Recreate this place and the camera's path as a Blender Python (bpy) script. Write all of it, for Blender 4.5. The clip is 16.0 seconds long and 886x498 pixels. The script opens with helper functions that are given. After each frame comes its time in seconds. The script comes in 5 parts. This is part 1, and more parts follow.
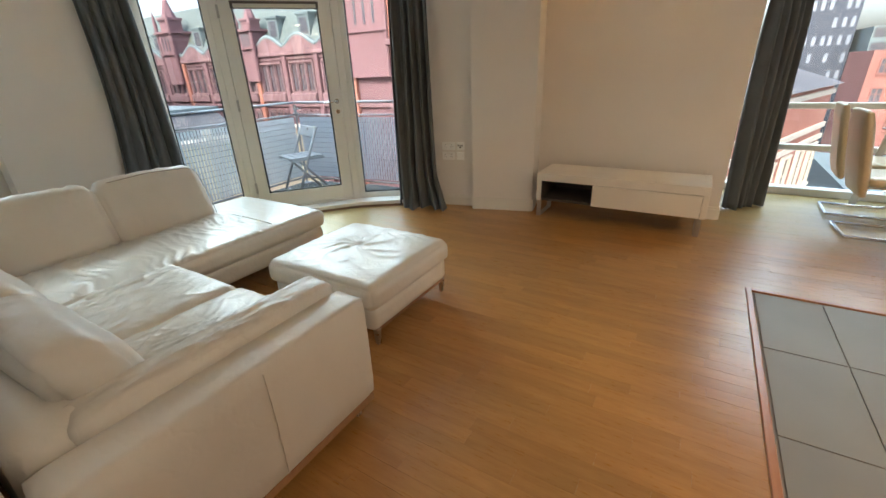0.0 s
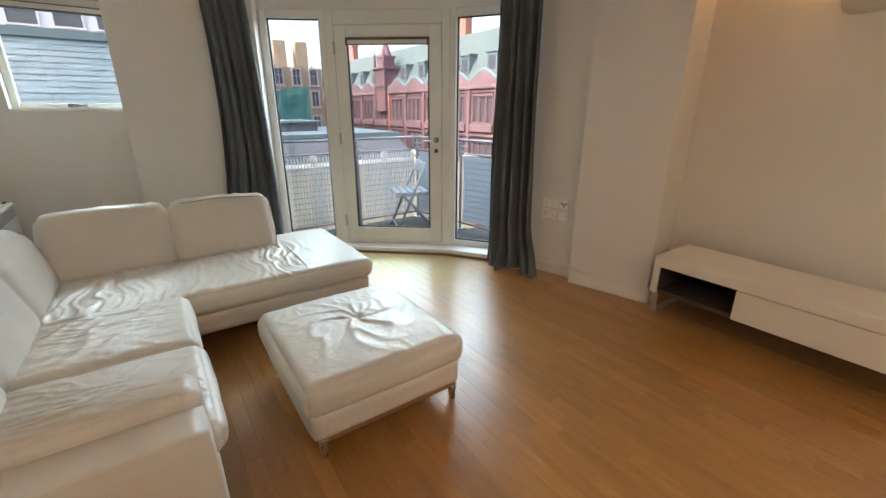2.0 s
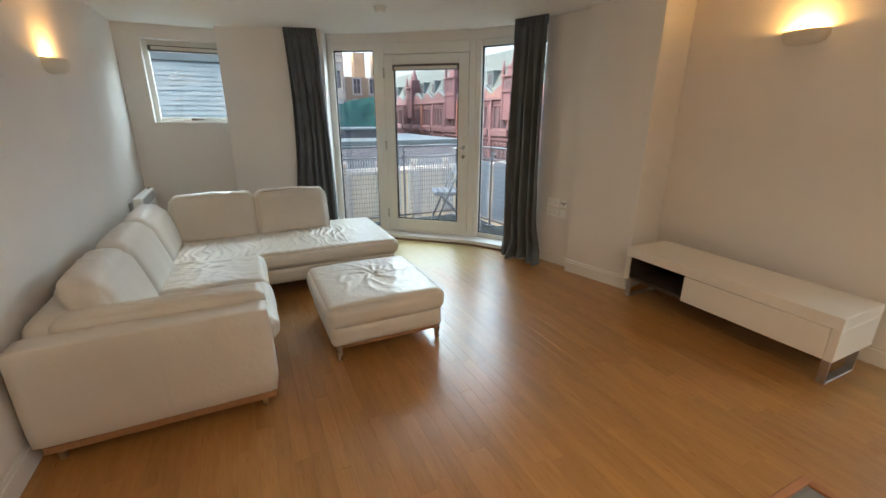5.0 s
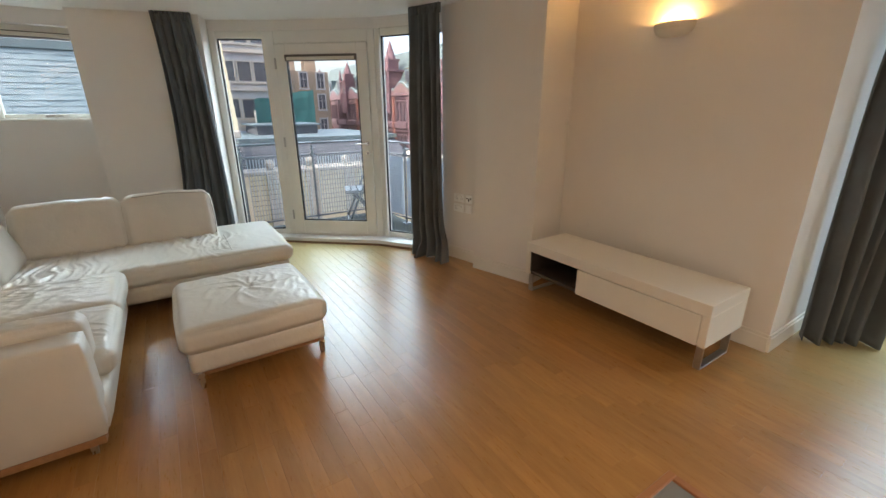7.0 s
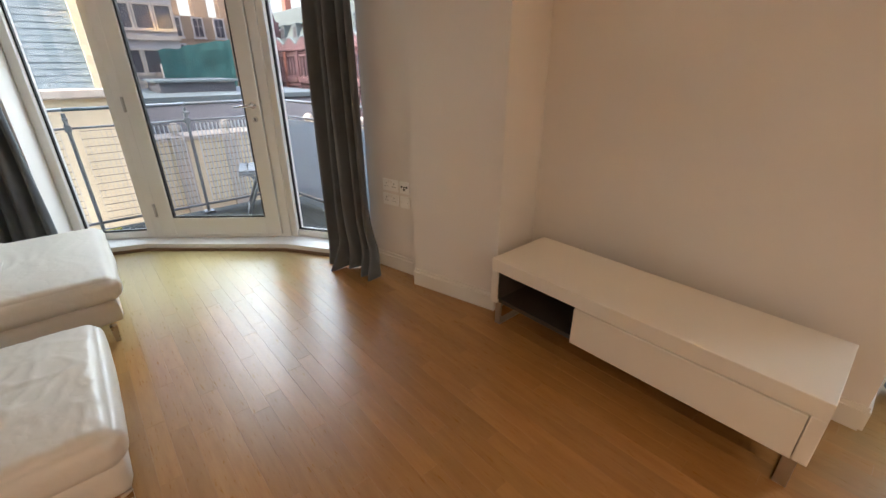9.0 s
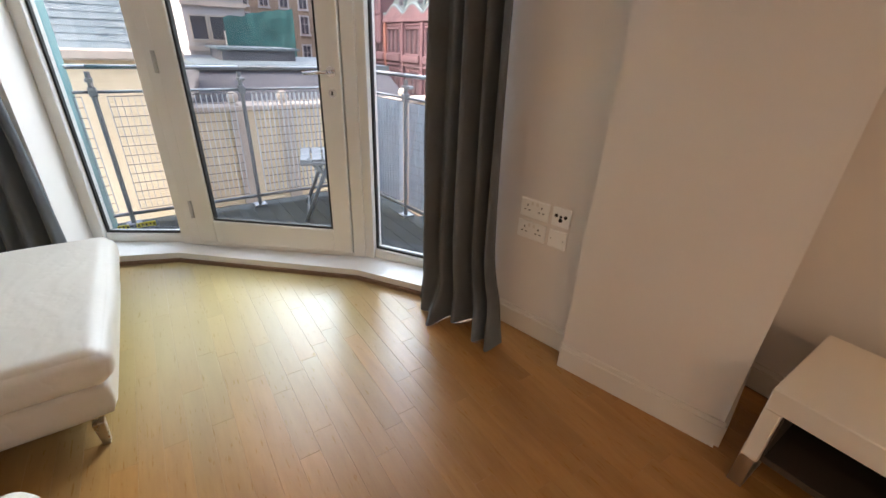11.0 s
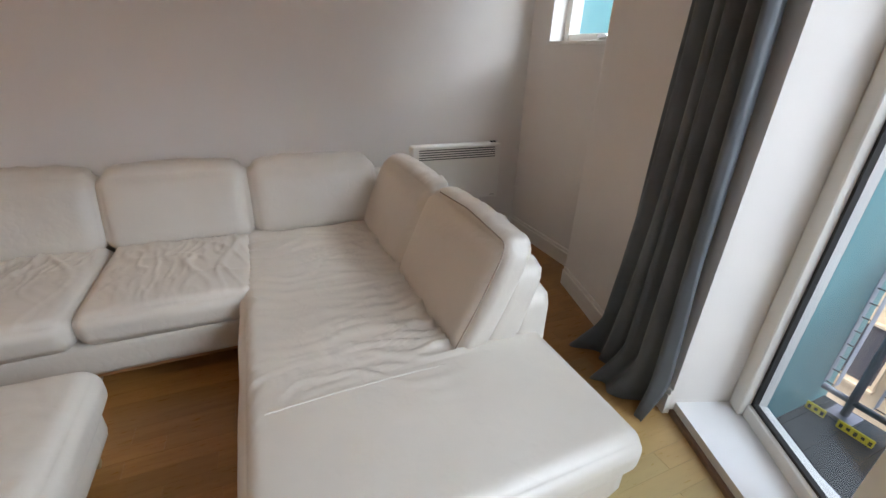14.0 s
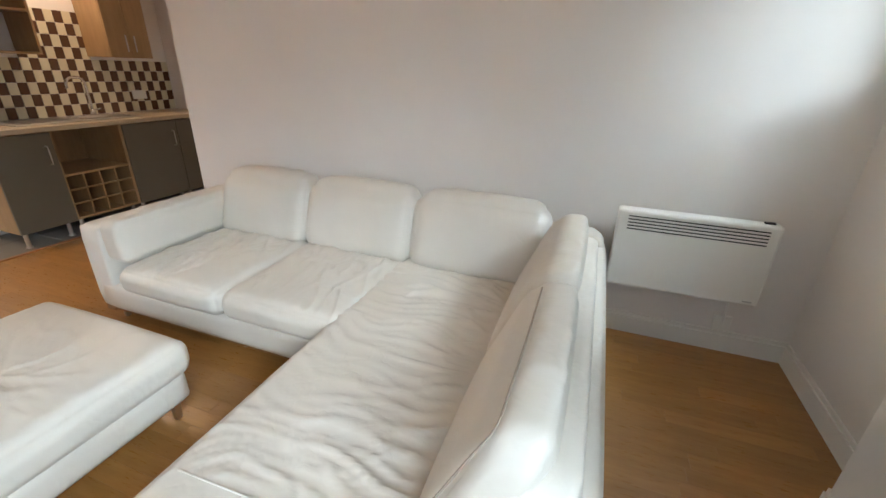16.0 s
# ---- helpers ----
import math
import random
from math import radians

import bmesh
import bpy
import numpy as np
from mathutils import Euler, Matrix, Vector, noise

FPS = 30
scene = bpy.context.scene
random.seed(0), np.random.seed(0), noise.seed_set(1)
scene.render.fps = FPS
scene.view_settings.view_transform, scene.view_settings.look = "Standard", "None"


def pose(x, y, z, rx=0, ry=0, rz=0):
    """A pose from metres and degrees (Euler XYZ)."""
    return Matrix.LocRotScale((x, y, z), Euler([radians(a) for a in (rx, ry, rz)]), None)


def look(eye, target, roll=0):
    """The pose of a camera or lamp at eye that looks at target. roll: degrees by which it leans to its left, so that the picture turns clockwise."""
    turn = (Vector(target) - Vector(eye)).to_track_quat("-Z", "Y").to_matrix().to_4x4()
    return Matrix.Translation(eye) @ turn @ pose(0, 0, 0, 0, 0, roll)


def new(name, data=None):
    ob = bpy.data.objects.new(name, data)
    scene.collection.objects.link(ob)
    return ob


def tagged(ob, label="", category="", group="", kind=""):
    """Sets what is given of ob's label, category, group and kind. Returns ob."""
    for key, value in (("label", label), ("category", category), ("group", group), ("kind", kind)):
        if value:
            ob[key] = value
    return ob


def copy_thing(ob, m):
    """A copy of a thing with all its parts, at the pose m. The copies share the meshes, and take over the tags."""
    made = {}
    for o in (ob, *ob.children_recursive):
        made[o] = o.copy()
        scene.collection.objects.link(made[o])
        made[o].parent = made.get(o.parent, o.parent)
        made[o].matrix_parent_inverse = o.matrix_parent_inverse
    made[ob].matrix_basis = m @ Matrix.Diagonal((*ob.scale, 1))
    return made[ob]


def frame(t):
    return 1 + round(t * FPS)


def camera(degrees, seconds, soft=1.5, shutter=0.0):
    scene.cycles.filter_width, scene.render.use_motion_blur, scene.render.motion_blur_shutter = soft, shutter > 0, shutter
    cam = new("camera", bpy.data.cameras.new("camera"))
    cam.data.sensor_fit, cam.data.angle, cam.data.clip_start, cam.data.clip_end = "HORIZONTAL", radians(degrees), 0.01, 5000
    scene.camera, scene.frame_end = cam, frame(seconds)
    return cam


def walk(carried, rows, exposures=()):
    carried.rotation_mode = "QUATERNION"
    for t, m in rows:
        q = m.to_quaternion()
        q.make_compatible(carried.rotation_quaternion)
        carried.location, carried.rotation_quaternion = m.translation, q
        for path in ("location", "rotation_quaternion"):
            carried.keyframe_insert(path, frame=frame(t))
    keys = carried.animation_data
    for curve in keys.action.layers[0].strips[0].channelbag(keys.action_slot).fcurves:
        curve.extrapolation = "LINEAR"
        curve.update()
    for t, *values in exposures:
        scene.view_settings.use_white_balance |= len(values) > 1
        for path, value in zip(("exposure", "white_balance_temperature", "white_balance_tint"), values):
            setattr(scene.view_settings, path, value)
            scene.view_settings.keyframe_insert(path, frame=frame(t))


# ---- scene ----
cam = camera(94.0, 16.0)
PATH = [
    (0, (0.115, 0.14, 1.408), (-0.859, 1.7, 0.619), -2.4),
    (0.5, (0.152, 0.368, 1.416), (-0.914, 1.869, 0.635), -2.7),
    (1, (0.231, 0.643, 1.43), (-0.978, 2.049, 0.68), -1.6),
    (1.5, (0.193, 0.927, 1.442), (-1.157, 2.221, 0.731), -0.7),
    (2, (0.215, 1.199, 1.451), (-1.336, 2.287, 0.81), 0.1),
    (2.5, (0.358, 1.408, 1.474), (-1.36, 2.241, 0.881), 0.9),
    (3, (0.504, 1.418, 1.465), (-1.289, 2.097, 0.895), 1.2),
    (5.5, (1.245, 1.155, 1.524), (-0.437, 2.043, 0.907), -0.2),
    (6, (1.277, 1.287, 1.526), (-0.37, 2.243, 0.918), -0.3),
    (6.5, (1.278, 1.472, 1.529), (-0.342, 2.473, 0.919), -0.3),
    (7, (1.18, 1.643, 1.508), (-0.404, 2.687, 0.872), -0.3),
    (7.5, (0.951, 1.868, 1.512), (-0.581, 2.952, 0.824), -0.3),
    (8, (0.738, 2.081, 1.461), (-0.721, 3.23, 0.718), -0.1),
    (8.5, (0.487, 2.299, 1.458), (-0.89, 3.51, 0.659), 0.1),
    (11, (-1.018, 2.737, 1.313), (-2.481, 3.771, 0.426), 2.4),
    (11.5, (-1.272, 2.688, 1.369), (-2.953, 3.347, 0.508), 3.4),
    (12, (-1.528, 2.859, 1.42), (-3.328, 2.854, 0.548), 2.3),
    (12.5, (-1.723, 2.839, 1.361), (-3.452, 2.275, 0.53), 3.2),
    (13, (-2.097, 2.908, 1.364), (-3.545, 1.828, 0.508), 1.6),
    (13.5, (-2.398, 2.968, 1.356), (-3.52, 1.552, 0.498), 1.6),
    (14, (-2.638, 2.959, 1.348), (-3.383, 1.311, 0.494), 2.1),
    (14.5, (-2.9, 2.884, 1.328), (-3.259, 1.077, 0.549), 0.9),
    (15, (-3.162, 2.818, 1.389), (-3.146, 0.97, 0.624), 0.8),
    (15.5, (-3.312, 2.701, 1.388), (-2.981, 0.879, 0.632), 1.2),
    (16, (-3.435, 2.462, 1.378), (-2.817, 0.732, 0.588), 1.6),
]
walk(cam, [(t, look(eye, target, roll)) for t, eye, target, roll in PATH],
     [(0, 2.42, 6350, 12), (3, 2.42, 6450, 17), (5.5, 2.29, 6350, 14), (7.5, 2.32, 6350, 16), (8.5, 2.34, 6600, 20), (11, 2.42, 6750, 25), (12, 2.19, 6400, 25), (13, 2.1, 6500, 26), (14, 2.06, 6650, 28), (14.5, 2.28, 6600, 25), (16, 2.74, 6400, 20)])

# ---------------- world and light ----------------
world = bpy.data.worlds.new("sky")
scene.world = world
world.use_nodes = True
wn = world.node_tree
sky = wn.nodes.new("ShaderNodeTexSky")
sky.sky_type = "NISHITA"
sky.sun_disc = False
sky.sun_elevation, sky.sun_rotation = radians(45), radians(180)
sky.air_density, sky.dust_density, sky.ozone_density = 1.0, 6.0, 1.0
hsv = wn.nodes.new("ShaderNodeHueSaturation")
hsv.inputs["Saturation"].default_value = 0.85
wn.links.new(sky.outputs[0], hsv.inputs["Color"])
wn.links.new(hsv.outputs[0], wn.nodes["Background"].inputs[0])
wn.nodes["Background"].inputs[1].default_value = 0.145

sun = new("sun", bpy.data.lights.new("sun", "SUN"))
sun.data.energy, sun.data.angle, sun.data.color = 0.22, radians(25), (1.0, 0.99, 0.97)
sun.matrix_world = look((0, 0, 40), (0, 12, 28))
SCONCE_W, DOWN_W = 1.35, 4.2


def sky_lamp(eye, target, sx, sy, watts, tint=(0.74, 0.945, 0.985)):
    """Overcast skylight falling through a window, set outside above the opening."""
    l = bpy.data.lights.new("window_skylight", "AREA")
    l.shape, l.size, l.size_y, l.energy, l.color = "RECTANGLE", sx, sy, watts, tint
    o = new("window_skylight", l)
    o.matrix_world = look(eye, target)
    return o


sky_lamp((-7.45, 6.45, 4.1), (-2.6, 1.9, 0.9), 6.0, 1.6, 96)
sky_lamp((-5.0, 4.35, 3.95), (-3.1, 2.8, 0.0), 3.6, 1.7, 18)
sky_lamp((1.9, 7.6, 3.6), (1.2, 4.2, 0.1), 3.2, 2.0, 54)
sky_lamp((-5.9, 0.77, 3.4), (-3.9, 0.6, 0.9), 1.0, 1.0, 22)


# ---------------- materials ----------------
class Nodes:
    """A small builder of node materials."""

    def __init__(self, name):
        self.m = bpy.data.materials.new(name)
        self.m.use_nodes = True
        self.t = self.m.node_tree
        self.b = self.t.nodes["Principled BSDF"]

    def n(self, kind, **inputs):
        node = self.t.nodes.new(kind)
        for k, v in inputs.items():
            node.inputs[k.replace("_", " ")].default_value = v
        return node

    def l(self, a, b):
        self.t.links.new(a, b)

    def coords(self, scale=(1, 1, 1), rot=(0, 0, 0), kind="Object"):
        tc = self.n("ShaderNodeTexCoord")
        mp = self.n("ShaderNodeMapping")
        mp.inputs["Scale"].default_value = scale
        mp.inputs["Rotation"].default_value = rot
        self.l(tc.outputs[kind], mp.inputs["Vector"])
        return mp.outputs[0]

    def noise(self, vec, scale, detail=4, rough=0.55):
        n = self.n("ShaderNodeTexNoise", Scale=scale, Detail=detail, Roughness=rough)
        self.l(vec, n.inputs["Vector"])
        return n.outputs["Fac"]

    def ramp(self, fac, stops):
        r = self.n("ShaderNodeValToRGB")
        e = r.color_ramp.elements
        while len(e) < len(stops):
            e.new(0.5)
        for el, (p, c) in zip(e, stops):
            el.position = p
            el.color = (*c, 1) if len(c) == 3 else c
        self.l(fac, r.inputs[0])
        return r.outputs[0]

    def mix(self, fac, a, b, mode="MIX"):
        mx = self.n("ShaderNodeMix")
        mx.data_type, mx.blend_type = "RGBA", mode
        for sock, v in ((mx.inputs[0], fac), (mx.inputs[6], a), (mx.inputs[7], b)):
            if isinstance(v, (int, float)):
                sock.default_value = v
            elif isinstance(v, tuple):
                sock.default_value = (*v, 1)
            else:
                self.l(v, sock)
        return mx.outputs[2]

    def bump(self, height, strength=0.2, dist=0.01):
        bp = self.n("ShaderNodeBump", Strength=strength, Distance=dist)
        self.l(height, bp.inputs["Height"])
        if self.b.inputs["Normal"].links:
            self.l(self.b.inputs["Normal"].links[0].from_socket, bp.inputs["Normal"])
        self.l(bp.outputs[0], self.b.inputs["Normal"])

    def base(self, c):
        if isinstance(c, tuple):
            self.b.inputs["Base Color"].default_value = (*c, 1)
        else:
            self.l(c, self.b.inputs["Base Color"])

    def set(self, **kw):
        for k, v in kw.items():
            self.b.inputs[k.replace("_", " ")].default_value = v


def paint(name, c, rough=0.6, var=0.05, bump=0.06, scale=60.0):
    k = Nodes(name)
    v = k.coords()
    f = k.noise(v, 1.3, 3)
    lo = tuple(x * (1 - var) for x in c)
    hi = tuple(min(1, x * (1 + var * 0.6)) for x in c)
    k.base(k.ramp(f, [(0.3, lo), (0.7, hi)]))
    k.set(Roughness=rough)
    k.bump(k.noise(v, scale, 3), bump, 0.004)
    return k.m


def metal(name, c=(0.75, 0.75, 0.75), rough=0.15):
    k = Nodes(name)
    v = k.coords()
    k.base(k.ramp(k.noise(v, 6, 3), [(0.3, tuple(x * 0.9 for x in c)), (0.7, c)]))
    k.set(Metallic=1.0)
    k.l(k.ramp(k.noise(v, 25, 3), [(0.3, (rough,) * 3), (0.75, (rough + 0.12,) * 3)]), k.b.inputs["Roughness"])
    return k.m


def wood(name, dark, light, rough=0.35, along=(1, 14, 14), coat=0.0, per_object=0.3, joined=False, bleached_daylit=()):
    k = Nodes(name)
    rand = k.n("ShaderNodeNewGeometry").outputs["Random Per Island"] if joined else k.n("ShaderNodeObjectInfo").outputs["Random"]
    tc = k.n("ShaderNodeTexCoord")
    off = k.n("ShaderNodeVectorMath")
    off.operation = "MULTIPLY_ADD"
    k.l(rand, off.inputs[0])
    off.inputs[1].default_value = (7.3, 3.1, 5.7)
    k.l(tc.outputs["Object"], off.inputs[2])
    mp = k.n("ShaderNodeMapping")
    mp.inputs["Scale"].default_value = along
    k.l(off.outputs[0], mp.inputs["Vector"])
    g = k.noise(mp.outputs[0], 3.0, 6, 0.6)
    fine = k.noise(mp.outputs[0], 14.0, 4, 0.6)
    c = k.ramp(g, [(0.25, dark), (0.75, light)])
    c = k.mix(0.14, c, k.ramp(fine, [(0.35, dark), (0.65, light)]))
    tone = k.ramp(rand, [(0.0, (1 - per_object,) * 3), (1.0, (1 + 0.0,) * 3)])
    c = k.mix(1.0, c, tone, "MULTIPLY")
    for spot, near, far, pale in bleached_daylit:
        # sun fading near a window, with its daylight painted in, board by board
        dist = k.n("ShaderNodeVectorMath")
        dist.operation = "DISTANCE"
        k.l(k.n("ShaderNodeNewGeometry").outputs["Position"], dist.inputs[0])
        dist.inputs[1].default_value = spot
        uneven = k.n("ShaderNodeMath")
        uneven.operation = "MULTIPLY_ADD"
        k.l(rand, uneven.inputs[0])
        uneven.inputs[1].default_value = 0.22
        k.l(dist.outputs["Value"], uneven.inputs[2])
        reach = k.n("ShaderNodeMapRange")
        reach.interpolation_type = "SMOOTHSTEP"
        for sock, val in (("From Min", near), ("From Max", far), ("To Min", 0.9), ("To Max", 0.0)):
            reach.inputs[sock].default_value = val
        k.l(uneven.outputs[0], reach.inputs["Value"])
        faded_lit = k.mix(0.35, pale, k.ramp(g, [(0.25, tuple(x * 0.8 for x in pale)), (0.75, pale)]))
        faded_lit = k.mix(0.6, faded_lit, tone, "MULTIPLY")
        c = k.mix(reach.outputs["Result"], c, faded_lit)
    k.base(c)
    k.l(k.ramp(fine, [(0.3, (rough * 0.8,) * 3), (0.7, (rough * 1.25,) * 3)]), k.b.inputs["Roughness"])
    k.set(Coat_Weight=coat, Coat_Roughness=0.27)
    k.bump(fine, 0.05, 0.002)
    return k.m


def leather(name, c):
    k = Nodes(name)
    v = k.coords()
    big = k.noise(v, 2.2, 3)
    k.base(k.ramp(big, [(0.25, tuple(x * 0.9 for x in c)), (0.7, c)]))
    k.l(k.ramp(k.noise(v, 3, 2), [(0.2, (0.33,) * 3), (0.8, (0.43,) * 3)]), k.b.inputs["Roughness"])
    k.set(Coat_Weight=0.06, Coat_Roughness=0.25)
    k.bump(k.noise(v, 150.0, 2, 0.5), 0.06, 0.002)
    warp = k.noise(v, 7.0, 3, 0.5)
    k.bump(warp, 0.10, 0.02)
    k.bump(k.ramp(k.noise(v, 6.5, 3, 0.6), [(0.44, (1,) * 3), (0.5, (0.0,) * 3), (0.56, (1,) * 3)]), 0.09, 0.006)
    return k.m


def fabric(name, c):
    k = Nodes(name)
    v = k.coords()
    k.base(k.ramp(k.noise(v, 3, 4), [(0.3, tuple(x * 0.8 for x in c)), (0.7, tuple(x * 1.15 for x in c))]))
    k.set(Roughness=0.85, Sheen_Weight=0.15, Sheen_Roughness=0.5)
    w = k.n("ShaderNodeTexWave", Scale=260.0, Distortion=1.5)
    k.l(v, w.inputs["Vector"])
    k.bump(w.outputs["Fac"], 0.15, 0.001)
    return k.m


def glass(name, tint=(0.93, 0.97, 0.96)):
    k = Nodes(name)
    k.base(tint)
    k.set(Roughness=0.0, IOR=1.45, Transmission_Weight=1.0)
    return k.m


def masonry(name, c1, c2, mortar, scale, bw=0.5, rh=0.25, rough=0.85, kind="Object", rot=(0, 0, 0)):
    """Coursed bricks or slates on far facades, laid by height and run of each wall."""
    k = Nodes(name)
    tc = k.n("ShaderNodeTexCoord")
    sep = k.n("ShaderNodeSeparateXYZ")
    k.l(tc.outputs[kind], sep.inputs[0])
    add = k.n("ShaderNodeMath")
    add.operation = "ADD"
    k.l(sep.outputs[0], add.inputs[0])
    k.l(sep.outputs[1], add.inputs[1])
    com = k.n("ShaderNodeCombineXYZ")
    k.l(add.outputs[0], com.inputs[0])
    k.l(sep.outputs[2], com.inputs[1])
    br = k.n("ShaderNodeTexBrick", Scale=scale)
    br.inputs["Color1"].default_value, br.inputs["Color2"].default_value, br.inputs["Mortar"].default_value = (*c1, 1), (*c2, 1), (*mortar, 1)
    br.inputs["Mortar Size"].default_value = 0.012
    br.inputs["Brick Width"].default_value, br.inputs["Row Height"].default_value = bw, rh
    k.l(com.outputs[0], br.inputs["Vector"])
    dirt = k.noise(tc.outputs[kind], 0.35, 5)
    col = k.mix(k.ramp(dirt, [(0.35, (0, 0, 0)), (0.75, (0.55,) * 3)]), br.outputs["Color"], tuple(x * 0.55 for x in c1))
    k.base(col)
    k.set(Roughness=rough)
    k.bump(br.outputs["Fac"], 0.3, 0.02)
    return k.m


M_WALL = paint("wall_paint", (0.80, 0.762, 0.72), 0.75, 0.03, 0.05, 90)
M_CEIL = paint("ceiling_paint", (0.82, 0.80, 0.76), 0.8, 0.02, 0.04, 70)
M_TRIM = paint("trim_gloss_paint", (0.80, 0.775, 0.72), 0.35, 0.03, 0.03, 40)
M_FRAME = paint("window_frame_paint", (0.79, 0.775, 0.725), 0.3, 0.04, 0.03, 40)
M_SILL = paint("sill_white_paint", (0.82, 0.82, 0.82), 0.35, 0.05, 0.03, 30)
# painted pale pools: fading and daylight by the balcony, sky sheen by dining window
FADED_DAYLIT = [((-3.35, 2.85, 0.0), 0.45, 1.5, (0.53, 0.43, 0.20)), ((1.3, 5.6, 0.0), 0.7, 2.0, (0.50, 0.40, 0.19))]
M_PLANK = wood("plank_wood", (0.34, 0.148, 0.037), (0.465, 0.232, 0.065), 0.32, (1.2, 9, 9), 0.32, 0.19, False, FADED_DAYLIT)
M_PLANKS = wood("plank_wood_joined", (0.34, 0.148, 0.037), (0.465, 0.232, 0.065), 0.32, (1.2, 9, 9), 0.32, 0.19, True, FADED_DAYLIT)
M_EDGE = wood("threshold_wood", (0.30, 0.11, 0.04), (0.42, 0.18, 0.07), 0.35, (9, 1, 9), 0.2, 0.1)
M_SUB = paint("floor_joint_dark", (0.20, 0.10, 0.042), 0.8)
M_TILE = paint("floor_tile_grey", (0.20, 0.188, 0.168), 0.55, 0.1, 0.02, 20)
M_GROUT = paint("grout", (0.22, 0.21, 0.19), 0.9)
M_LEATHER = leather("white_leather", (0.68, 0.635, 0.565))
M_PIPING = paint("grey_piping", (0.30, 0.25, 0.20), 0.6)
M_CREAM = leather("cream_leather", (0.60, 0.48, 0.32))
M_CURTAIN = fabric("grey_curtain", (0.115, 0.131, 0.146))
M_BLIND = paint("blind_dark", (0.12, 0.10, 0.09), 0.6)
M_BLINDW = paint("blind_pale", (0.7, 0.67, 0.6), 0.6)
M_STEEL = metal("brushed_steel", (0.55, 0.53, 0.50), 0.32)
M_CHROME = metal("chrome", (0.85, 0.85, 0.86), 0.06)
M_RAIL = metal("galvanised_rail", (0.25, 0.262, 0.28), 0.46)
M_BARS = paint("grating_grey", (0.42, 0.47, 0.52), 0.5, 0.06)
M_MESH = paint("mesh_dark_wire", (0.11, 0.105, 0.10), 0.6)
M_GLASS = glass("window_glass")
M_INNER = paint("dark_bench_inside", (0.05, 0.04, 0.033), 0.5)
M_TVWOOD = paint("white_lacquer", (0.82, 0.78, 0.70), 0.28, 0.03, 0.02, 25)
M_PLASTIC = paint("white_plastic", (0.80, 0.78, 0.73), 0.4, 0.03, 0.01)
M_DARK = paint("dark_void", (0.02, 0.02, 0.02), 0.7)
M_PLASTER = paint("sconce_plaster", (0.78, 0.73, 0.64), 0.7, 0.04)
M_BEAD = wood("bead_wood", (0.20, 0.12, 0.075), (0.28, 0.17, 0.11), 0.45)
M_NICKEL = metal("brushed_nickel", (0.52, 0.46, 0.39), 0.24)
M_SOCKET = paint("socket_white", (0.90, 0.90, 0.88), 0.35, 0.02, 0.01)
M_LEGWOOD = wood("leg_wood", (0.28, 0.14, 0.06), (0.42, 0.22, 0.10), 0.4)


# ---------------- mesh helpers ----------------
def part(name, bm, material, parent=None, label="", smooth=False):
    me = bpy.data.meshes.new(name)
    bm.normal_update()
    bm.to_mesh(me)
    bm.free()
    for m in material if isinstance(material, (list, tuple)) else [material]:
        me.materials.append(m)
    if smooth:
        me.polygons.foreach_set("use_smooth", [True] * len(me.polygons))
    ob = new(name, me)
    if parent is not None:
        ob.parent = parent
    if label:
        tagged(ob, label)
    return ob


def thing(name, label, category, group="", kind="", at=None):
    ob = new(name)
    ob.empty_display_size = 0.1
    if at is not None:
        ob.matrix_world = at
    return tagged(ob, label, category, group, kind)


def shared(name, me, parent, m, label=""):
    ob = new(name, me)
    ob.parent = parent
    ob.matrix_basis = m
    if label:
        tagged(ob, label)
    return ob


def add_box(bm, x0, y0, z0, x1, y1, z1, bevel=0.0, seg=1, m=None):
    mat = Matrix.Translation(((x0 + x1) / 2, (y0 + y1) / 2, (z0 + z1) / 2)) @ Matrix.Diagonal((x1 - x0, y1 - y0, z1 - z0, 1))
    if m is not None:
        mat = m @ mat
    r = bmesh.ops.create_cube(bm, size=1, matrix=mat)
    if bevel > 0:
        es = list({e for v in r["verts"] for e in v.link_edges})
        bmesh.ops.bevel(bm, geom=es, offset=bevel, segments=seg, profile=0.5, affect="EDGES")
    return bm


def box(x0, y0, z0, x1, y1, z1, bevel=0.0, seg=1, m=None):
    return add_box(bmesh.new(), x0, y0, z0, x1, y1, z1, bevel, seg, m)


def add_rod(bm, a, b, r, r2=None, seg=10):
    a, b = Vector(a), Vector(b)
    d = b - a
    mat = Matrix.Translation((a + b) / 2) @ d.to_track_quat("Z", "Y").to_matrix().to_4x4()
    bmesh.ops.create_cone(bm, cap_ends=True, segments=seg, radius1=r, radius2=r if r2 is None else r2, depth=d.length, matrix=mat)
    return bm


def rod(a, b, r, r2=None, seg=10):
    return add_rod(bmesh.new(), a, b, r, r2, seg)


def prism(points, z0, z1, bevel=0.0):
    """An upright prism over a plan outline, anticlockwise."""
    bm = bmesh.new()
    lo = [bm.verts.new((x, y, z0)) for x, y in points]
    hi = [bm.verts.new((x, y, z1)) for x, y in points]
    bm.faces.new(lo[::-1])
    bm.faces.new(hi)
    n = len(points)
    for i in range(n):
        bm.faces.new((lo[i], lo[(i + 1) % n], hi[(i + 1) % n], hi[i]))
    bmesh.ops.recalc_face_normals(bm, faces=bm.faces[:])
    if bevel:
        bmesh.ops.bevel(bm, geom=bm.edges[:], offset=bevel, segments=2, affect="EDGES")
    return bm


